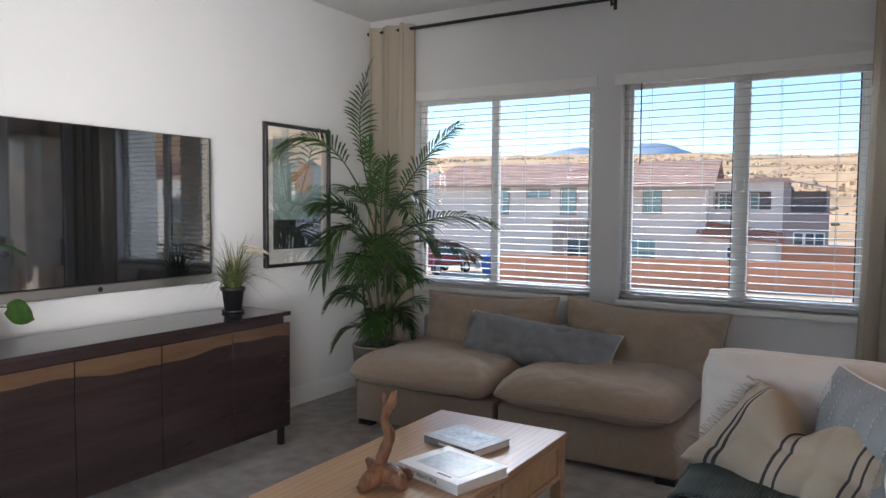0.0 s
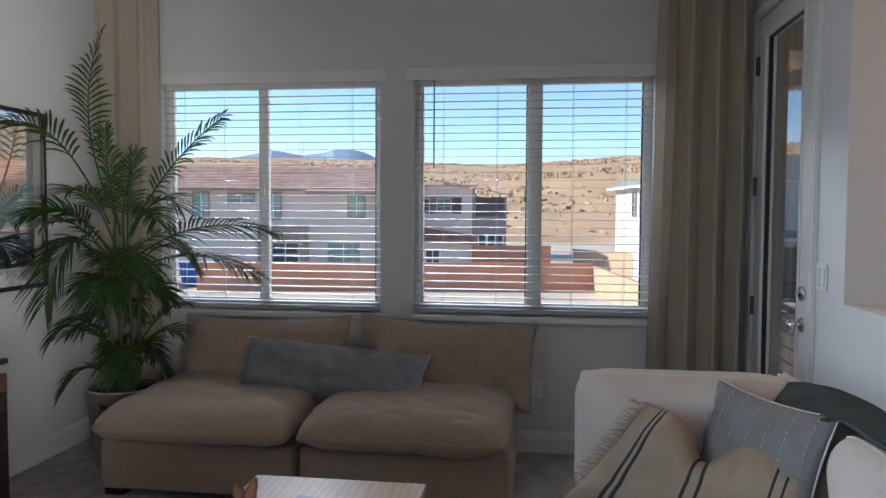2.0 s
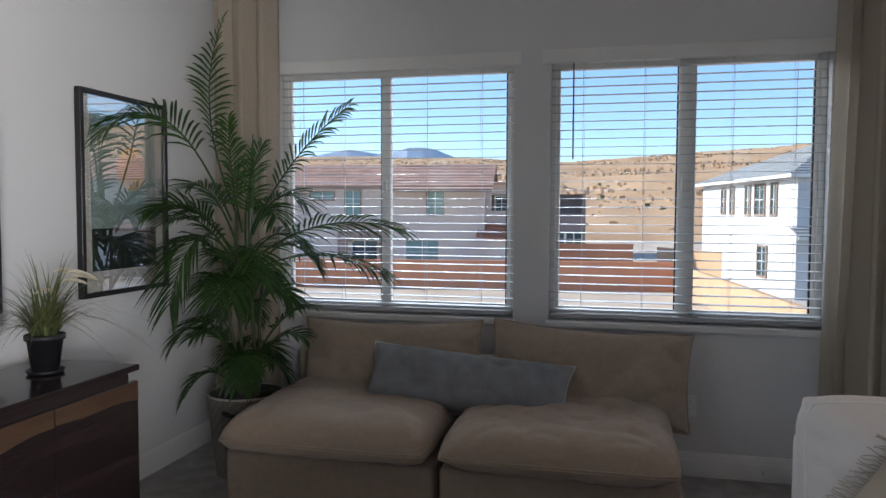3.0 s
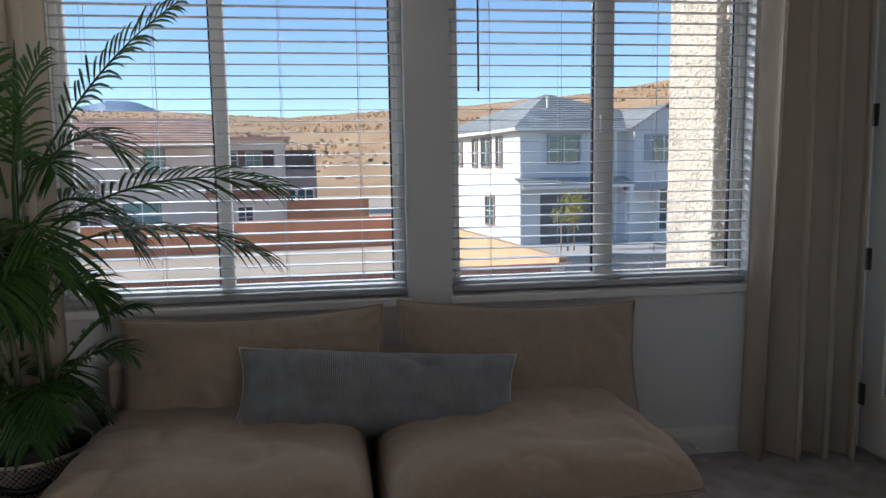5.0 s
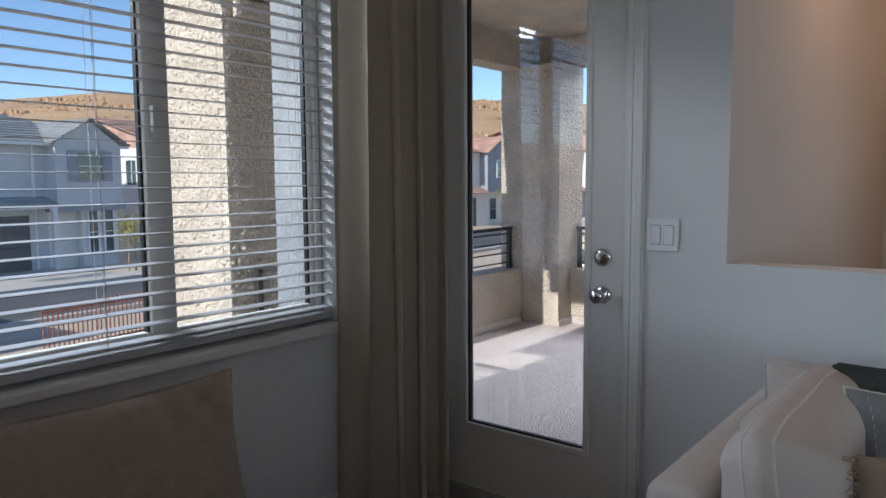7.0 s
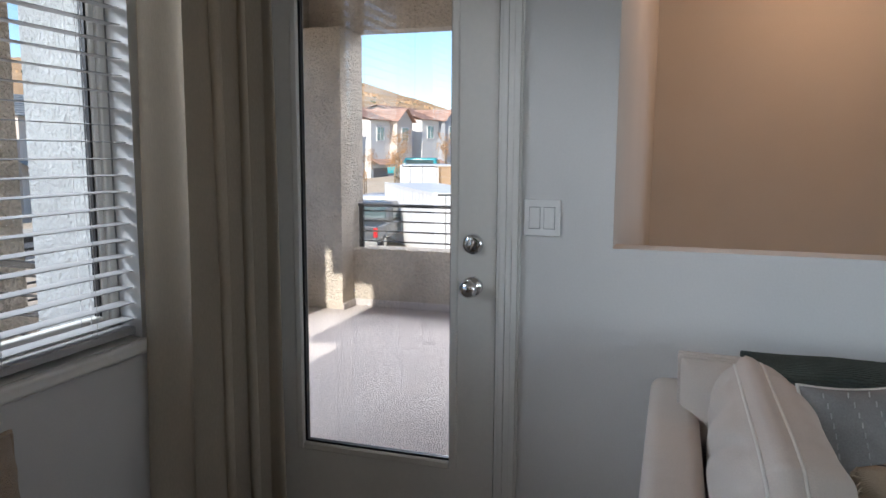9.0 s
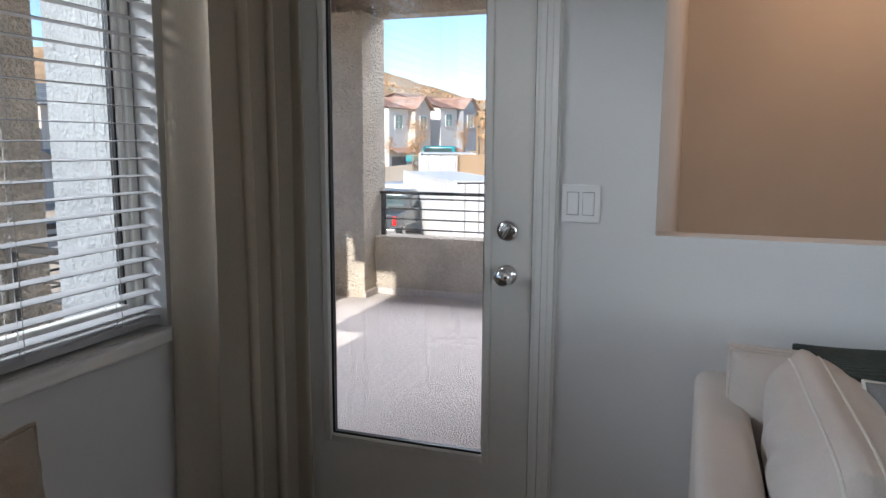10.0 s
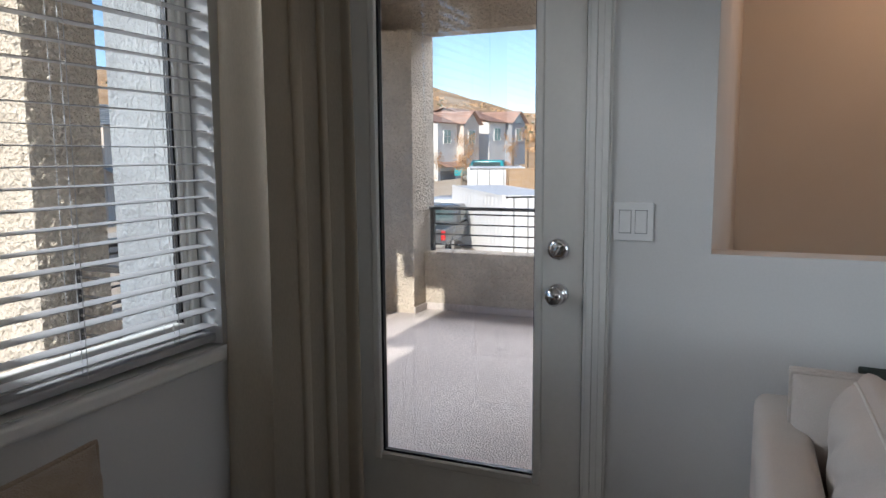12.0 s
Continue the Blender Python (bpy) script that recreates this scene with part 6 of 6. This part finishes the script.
def young_tree(x, y, h, foliage, seed, label):
    rng = random.Random(seed)
    t = thing("young_tree", pose(x, y, rise(x) if y < 23 else GZ), label, "tree", "young street trees")
    tr = tube([(0, 0, 0), (0.03, 0.02, h * 0.4), (-0.02, 0.0, h * 0.75), (0.02, 0.02, h * 0.95)], [0.05, 0.04, 0.028, 0.01], 8)
    tips = []
    for k in range(9):
        z0 = h * rng.uniform(0.42, 0.8)
        a = rng.uniform(0, 6.283)
        e = Vector((math.cos(a) * h * 0.17, math.sin(a) * h * 0.17, z0 + h * rng.uniform(0.08, 0.2)))
        add_tube(tr, [(0, 0, z0), tuple(e * 0.5 + Vector((0, 0, z0 * 0.5))), tuple(e)], [0.018, 0.012, 0.005], 5)
        tips += [e, e * 0.6 + Vector((0, 0, z0 * 0.4))]
    part("trunk", tr, BARK, t)
    cr_ = bmesh.new()
    for k in range(900):
        c = rng.choice(tips) + Vector((rng.gauss(0, 0.16), rng.gauss(0, 0.16), rng.gauss(0, 0.2)))
        a, b = Vector((rng.uniform(-1, 1), rng.uniform(-1, 1), rng.uniform(-1, 1))).normalized() * 0.05, Vector((rng.uniform(-1, 1), rng.uniform(-1, 1), rng.uniform(-1, 1))).normalized() * 0.035
        cr_.faces.new([cr_.verts.new(c + q) for q in (a, b, -a, -b)])
    part("crown", cr_, foliage, t)
    for sx in (-0.28, 0.28):
        part("stake", tube([(sx, 0, 0), (sx, 0, h * 0.52)], 0.03, 6), STAKE, t, "wooden support stake")
    return t


young_tree(7.0, 25.6, 2.7, FOLI, 1, "young yellow-green street tree tied to stakes")
young_tree(12.6, 25.4, 2.6, FOLI, 2, "young yellow-green street tree tied to stakes")
young_tree(30.0, 25.5, 3.4, FOLI, 3, "young yellow-green street tree tied to stakes")
young_tree(39.0, 25.0, 3.2, FOLI, 4, "young yellow-green street tree tied to stakes")
for i, (x, y, h) in enumerate(((43, 18.5, 3.6), (47, 17.8, 3.4), (52, 19.5, 4.2), (58, 17.5, 3.8), (66, 18.5, 4.6), (72, 18.0, 4.2))):
    young_tree(x, y, h, FOLIO, 20 + i, "young street tree in orange autumn leaf")

# steel picket fence by the near wall
fence = thing("picket_fence", pose(4.0, 13.6, GZ, 0, 0, 8), "rust-red metal picket fence", "fence")
FRED = mat("rust_red_paint", (0.36, 0.13, 0.07), 0.7, 0.15, 3, 30, 0.2)
for z in (0.15, 0.95):
    part("rail", box(0, 3.2, -0.02, 0.02, z, z + 0.04), FRED, fence)
pk = bpy.data.meshes.new("picket")
pb = box(-0.012, 0.012, -0.012, 0.012, 0.02, 1.1)
pb.to_mesh(pk)
pb.free()
pk.materials.append(FRED)
for i in range(29):
    share("picket", pk, fence, pose(0.05 + i * 0.11, 0, 0))


def row_house(x, y, rz, w, d, eave, wall, roof, label, side=None):
    t = thing("row_house", pose(x, y, GZ, 0, 0, rz), label, "house", "houses along the street")
    part("wall", box(0, w, 0, d, 0, eave), wall, t)
    part("roof", hip_roof(w, d, eave, 1.7, 0.45, 10, False), roof, t)
    part("gable_wall", box(w * 0.52, w * 0.97, -0.8, 0, 2.7, eave), side or wall, t)
    part("front_gable", (lambda b: (b.faces.new([b.verts.new(p) for p in ((w * 0.52, -0.79, eave), (w * 0.97, -0.79, eave), (w * 0.745, -0.79, eave + 1.3))]), b)[1])(bmesh.new()), side or wall, t)
    part("gable_roof", gable_roof_y(w * 0.52, w * 0.97, -0.8, d * 0.45, eave - 0.02, 1.35, 0.35, 7), roof, t)
    part("porch_roof", stepped_roof(bmesh.new(), (-0.2, -1.1, 2.6), (w * 0.52, -1.1, 2.6), (w * 0.52, 0, 3.1), (-0.2, 0, 3.1), 3), roof, t)
    part("garage_door", box(w * 0.06, w * 0.46, -0.04, 0.0, 0, 2.25), GARAGE, t)
    for u in (w * 0.25, w * 0.745):
        house_window(t, pose(u, -0.01 if u < w / 2 else -0.81, eave - 1.25), 1.3, 1.25, WTRIM, WINTEAL, 1)
    for v in (d * 0.25, d * 0.6):
        house_window(t, pose(-0.01, v, eave - 1.25, 0, 0, -90), 0.8, 1.25, WTRIM, WINGLASS, 1)
    house_window(t, pose(w * 0.72, -0.01, 1.3), 0.9, 1.7, WTRIM, WINGLASS, 0)
    return t


row_house(17.5, 31.0, 6, 8.5, 11, 5.4, WHITEH, ROOFTAN, "two-storey pale stucco house with tan roof", GREYH)
row_house(29.5, 33.5, 2, 8.5, 11, 5.6, BEIGE, ROOFGREY, "two-storey beige stucco house with dark roof", BEIGE)
row_house(40.5, 31.5, -2, 8.5, 11, 5.8, WHITEH, ROOFTAN, "two-storey white stucco house with tan roof", GREYH)
row_house(51.5, 28.5, -6, 8.0, 11, 6.2, BEIGE, ROOFTAN, "two-storey beige stucco house with tan roof", WHITEH)
row_house(61.5, 26.0, -8, 7.0, 11, 6.8, WHITEH, ROOFTAN, "two-storey white house with tan roof", BEIGE)
row_house(70.5, 24.0, -10, 7.0, 11, 7.2, WHITEH, ROOFTAN, "two-storey white house with tan roof", GREYH)
row_house(-40.0, 52.0, 8, 10, 9, 5.4, WHITEH, ROOFGREY, "two-storey white house with grey roof", WHITEH)
row_house(-28.5, 50.0, 8, 7, 9, 5.2, WHITEH, ROOFTAN, "two-storey white house with tan roof", mat("ochre_trim", (0.55, 0.33, 0.10), 0.9))

# white retaining walls and parked cars down the street
CONTAINER = mat("white_container_paint", (0.80, 0.79, 0.77), 0.5, 0.05, 0.8, 12, 0.1, 0.005)


def shipping_container(x, y, z, rz, L, W, Hc, label):
    """A corrugated steel box along its x, its doors at the x = 0 end; y runs to the right of that end."""
    t = thing("shipping_container", pose(x, y, z, 0, 0, rz), label, "shipping container", "white shipping containers")
    sides = bmesh.new()
    for y0, sg in ((0.04, 1), (-W - -0.04, -1)):
        prev = None
        n = int(L / 0.14)
        for i in range(n + 1):
            d = 0.0 if (i // 2) % 2 else 0.035
            xx = 0.1 + (L - 0.2) * i / n
            q = (sides.verts.new((xx, y0 - sg * d - 0.04 * (sg > 0), 0.16)), sides.verts.new((xx, y0 - sg * d - 0.04 * (sg > 0), Hc - 0.12)))
            if prev:
                sides.faces.new((prev[0], q[0], q[1], prev[1]))
            prev = q
    part("corrugated_side", sides, CONTAINER, t)
    fr = bmesh.new()
    for ya in (-W, -0.12):
        for xa in (0.0, L - 0.12):
            add_box(fr, xa, xa + 0.12, ya, ya + 0.12, 0.0, Hc)
        add_box(fr, 0.12, L - 0.12, ya, ya + 0.12, 0.02, 0.18)
        add_box(fr, 0.12, L - 0.12, ya, ya + 0.12, Hc - 0.12, Hc - 0.02)
    part("frame", fr, CONTAINER, t)
    part("roof", box(0.05, L - 0.05, -W + 0.05, -0.05, Hc - 0.06, Hc - 0.03), CONTAINER, t)
    part("end_wall", box(L - 0.1, L - 0.05, -W + 0.12, -0.12, 0.05, Hc - 0.06), CONTAINER, t)
    for k in (0, 1):
        ya = -W + 0.125 + k * (W - 0.24) / 2
        dr = part("door", box(0.03, 0.07, ya, ya + (W - 0.26) / 2, 0.12, Hc - 0.12, 0.01, 1), CONTAINER, t)
        for u in (0.25, 0.72):
            part("lock_rod", tube([(0.0, ya + u * W / 2.2, 0.1), (0.0, ya + u * W / 2.2, Hc - 0.1)], 0.022, 6), SILVER, dr)
    return t


shipping_container(20.6, 6.1, GZ, 32.9, 8.9, 2.3, 2.37, "white corrugated steel shipping container standing on the site")
setting("site_bank", box(31.5, 46.0, 5.0, 15.5, GZ - 0.2, GZ + 0.70), DIRT, "raised bank of pale site dirt", "ground")
shipping_container(33.3, 12.2, GZ + 0.70, 19.0, 6.0, 3.0, 2.37, "white shipping container on raised ground farther off")
plain_wall("site_wall", (30.2, 9.0), (36.0, 4.0), GZ, 0.70, 0.3, TANBLOCK, "tan block site wall")

TYRE = mat("tyre_rubber", (0.02, 0.02, 0.02), 0.9)
CARG = mat("charcoal_car_paint", (0.08, 0.085, 0.09), 0.2, 0.05, spec=0.7)
CARW = mat("white_car_paint", (0.55, 0.56, 0.57), 0.2, 0.05, spec=0.7)
CART = mat("teal_car_paint", (0.02, 0.32, 0.36), 0.25, 0.05, spec=0.7)
CARR = mat("red_car_paint", (0.30, 0.03, 0.03), 0.25, 0.05, spec=0.7)
TAIL = mat("red_tail_lamp", (0.5, 0.01, 0.01), 0.2)


def vehicle(x, y, rz, paint, kind, label):
    """A parked car that points along its x. kind: pickup or box."""
    t = thing("pickup_truck" if kind == "pickup" else "parked_car", pose(x, y, rise(x) + 0.02, 0, 0, rz), label, "car", "parked cars")
    L, W = (5.4, 1.9) if kind == "pickup" else (4.4, 1.8)
    part("body", box(-L / 2, L / 2, -W / 2, W / 2, 0.45, 1.05, 0.09, 3), paint, t, "", True)
    bm = bmesh.new()
    c0, c1 = (-0.5, 1.3) if kind == "pickup" else (-1.9, 1.1)
    add_box(bm, c0, c1, -W / 2 + 0.08, W / 2 - 0.08, 1.0, 1.75, 0.14, 3)
    for v in bm.verts:
        if v.co.z > 1.5:
            v.co.x += (-0.3 if v.co.x > (c0 + c1) / 2 else 0.12)
    part("cab", bm, paint, t, "", True)
    part("side_glass", box(c0 + 0.3, c1 - 0.45, -W / 2 + 0.065, W / 2 - 0.065, 1.12, 1.58, 0.03), WINGLASS, t)
    part("rear_glass", box(c0 - 0.005, c0 + 0.1, -W / 2 + 0.28, W / 2 - 0.28, 1.15, 1.58, 0.02), WINGLASS, t)
    if kind == "pickup":
        part("bed_well", box(-L / 2 + 0.12, -0.55, -W / 2 + 0.12, W / 2 - 0.12, 1.04, 1.056), BLACK, t, "dark bed liner")
        part("tailgate", box(-L / 2 - 0.02, -L / 2 + 0.04, -W / 2 + 0.18, W / 2 - 0.18, 0.55, 1.04, 0.02), paint, t)
    part("bumper", box(-L / 2 - 0.1, -L / 2 + 0.05, -W / 2 + 0.05, W / 2 - 0.05, 0.38, 0.55, 0.03), SILVER, t)
    part("number_plate", box(-L / 2 - 0.115, -L / 2 - 0.1, -0.16, 0.16, 0.40, 0.52), PLATE, t)
    for sy in (-1, 1):
        part("tail_lamp", box(-L / 2 - 0.025, -L / 2 + 0.06, sy * (W / 2 - 0.1) - 0.075, sy * (W / 2 - 0.1) + 0.075, 0.65, 1.0, 0.02), TAIL, t, "red tail lamp")
        for wx in (-L / 2 + 0.95, L / 2 - 0.95):
            wh = part("tyre", lathe([(0.0, -0.11), (0.28, -0.11), (0.35, -0.09), (0.36, 0.0), (0.35, 0.09), (0.28, 0.11), (0.0, 0.11)], 20, (wx, sy * (W / 2 - 0.1), 0.35), "Y"), TYRE, t, "", True)
            part("rim", lathe([(0.0, -0.125), (0.2, -0.12), (0.21, 0.0), (0.2, 0.12), (0.0, 0.125)], 14, (wx, sy * (W / 2 - 0.1), 0.35), "Y"), SILVER, wh)
    return t


vehicle(24.0, 9.8, 8, CARG, "pickup", "charcoal pickup truck parked seen from behind")
vehicle(29.5, 11.6, 8, CARW, "box", "pale estate car parked ahead of the pickup")
vehicle(54.3, 18.9, 100, CART, "box", "teal off-road car parked by the houses")
vehicle(-22.0, 30.5, 80, CARR, "box", "red car parked by the houses")
BLUEBIN = mat("blue_bin_plastic", (0.02, 0.10, 0.36), 0.5, 0.1)
for bx in (-18.6, -17.3):
    t = thing("wheelie_bin", pose(bx, 30.2, GZ, 0, 0, 8), "blue wheeled rubbish bin by the wall", "bin", "blue bins")
    bm = box(-0.45, 0.45, -0.45, 0.45, 0.1, 1.15, 0.03)
    for v in bm.verts:
        if v.co.z < 0.5:
            v.co.x *= 0.8
            v.co.y *= 0.8
    part("tub", bm, BLUEBIN, t)
    part("lid", box(-0.5, 0.5, -0.52, 0.48, 1.151, 1.24, 0.03), BLUEBIN, t)
    part("wheel", lathe([(0.0, -0.4), (0.12, -0.4), (0.12, 0.4), (0.0, 0.4)], 12, (0, 0.4, 0.12), "X"), TYRE, t)

# ---- hills ----
SKY_AZ = [-75, -40, -28, -18, -10, -6, -3.6, 0, 5, 10.6, 18, 27, 40, 50, 58, 66, 73, 85, 110]
SKY_EL = [2.4, 3.6, 4.2, 4.3, 4.2, 4.05, 3.95, 4.2, 4.55, 4.75, 5.3, 6.4, 6.2, 6.4, 6.2, 5.45, 3.4, 2.4, 2.0]


def hill_height(az, r, r0, r1):
    el = np.interp(az, SKY_AZ, SKY_EL)
    s = min(1.0, max(0.0, (r - r0) / (r1 - r0)))
    return math.tan(radians(el)) * r1 * (s ** 0.85) + s * 1.35 + GZ * (1 - s)


hm = bmesh.new()
R0, R1 = 95.0, 330.0
g = []
naz, nr = 260, 46
for j in range(nr + 1):
    r = R0 + (R1 * 1.25 - R0) * j / nr
    row = []
    for i in range(naz + 1):
        az = -75 + 185 * i / naz
        x, y = r * math.sin(radians(az)), r * math.cos(radians(az))
        h = hill_height(az, r, R0, R1) if r < R1 else hill_height(az, R1, R0, R1) - (r - R1) * 0.12
        k = min(1.0, (r - R0) / 40)
        h += k * (1.3 * noise.noise(Vector((x, y, 0)) * 0.03) + 0.6 * noise.noise(Vector((x, y, 5)) * 0.09) + 0.3 * noise.noise(Vector((x, y, 9)) * 0.3))
        row.append(hm.verts.new((x, y, h)))
    g.append(row)
for j in range(nr):
    for i in range(naz):
        hm.faces.new((g[j][i], g[j + 1][i], g[j + 1][i + 1], g[j][i + 1]))
setting("backdrop_hills", hm, HILL, "rocky tan desert hillside", "hill", True)
rng = random.Random(77)
rk, sc = bmesh.new(), bmesh.new()
for k in range(8000):
    az = rng.uniform(-35, 80)
    s = rng.random() ** 0.7
    r = R0 + 6 + (R1 - R0 - 8) * s
    x, y = r * math.sin(radians(az)), r * math.cos(radians(az))
    h = hill_height(az, r, R0, R1)
    rock = rng.random() < 0.86
    size = rng.uniform(0.18, 0.62) * (1.0 if rock else 0.9)
    tgt = rk if rock else sc
    vs = []
    rot = rng.uniform(0, 6.28)
    for q in range(5):
        a = rot + q * 1.2566
        vs.append(tgt.verts.new((x + size * rng.uniform(0.6, 1.2) * math.cos(a), y + size * rng.uniform(0.6, 1.2) * math.sin(a), h - 1.2)))
    mids = [tgt.verts.new((v.co.x * 1.0 + rng.uniform(-0.2, 0.2), v.co.y + rng.uniform(-0.2, 0.2), h + size * rng.uniform(0.15, 0.6))) for v in vs]
    top = tgt.verts.new((x + rng.uniform(-0.3, 0.3), y, h + size * rng.uniform(0.7, 1.0)))
    for q in range(5):
        tgt.faces.new((vs[q], vs[(q + 1) % 5], mids[(q + 1) % 5], mids[q]))
        tgt.faces.new((mids[q], mids[(q + 1) % 5], top))
tagged(mesh_ob("hill_boulders", rk, HILLROCK), "tan boulders strewn over the hillside", "rocks", kind="stuff")
tagged(mesh_ob("hill_scrub", sc, SCRUB), "dry olive scrub on the hillside", "scrub", kind="stuff")
mm = bmesh.new()
rows = []
for i in range(121):
    az = -60 + 70 * i / 120
    e = np.interp(az, [-60, -34, -26, -23.6, -22, -20.7, -19.5, -18.3, -17, -16.2, -14.6, -13.8, -12.5, -10, 10], [2.4, 2.9, 3.8, 4.3, 4.65, 4.9, 4.65, 4.55, 4.8, 5.05, 5.08, 4.8, 4.3, 3.4, 2.4]) + 0.08 * noise.noise(Vector((i * 0.7, 0, 0)))
    x, y = 2600 * math.sin(radians(az)), 2600 * math.cos(radians(az))
    rows.append((mm.verts.new((x * 0.9, y * 0.9, GZ - 5)), mm.verts.new((x, y, 2600 * math.tan(radians(e))))))
for a, b in zip(rows, rows[1:]):
    mm.faces.new((a[0], b[0], b[1], a[1]))
setting("backdrop_mountain", mm, MOUNT, "distant mountain ridge with blue haze painted into its colour", "mountain")

block_wall("garden_wall_near", (-14.5, 14.2), (3.45, 15.1), -2.3, -1.26, 0.2, REDBLOCK, "rose-brown block garden wall", 5, 0.40)
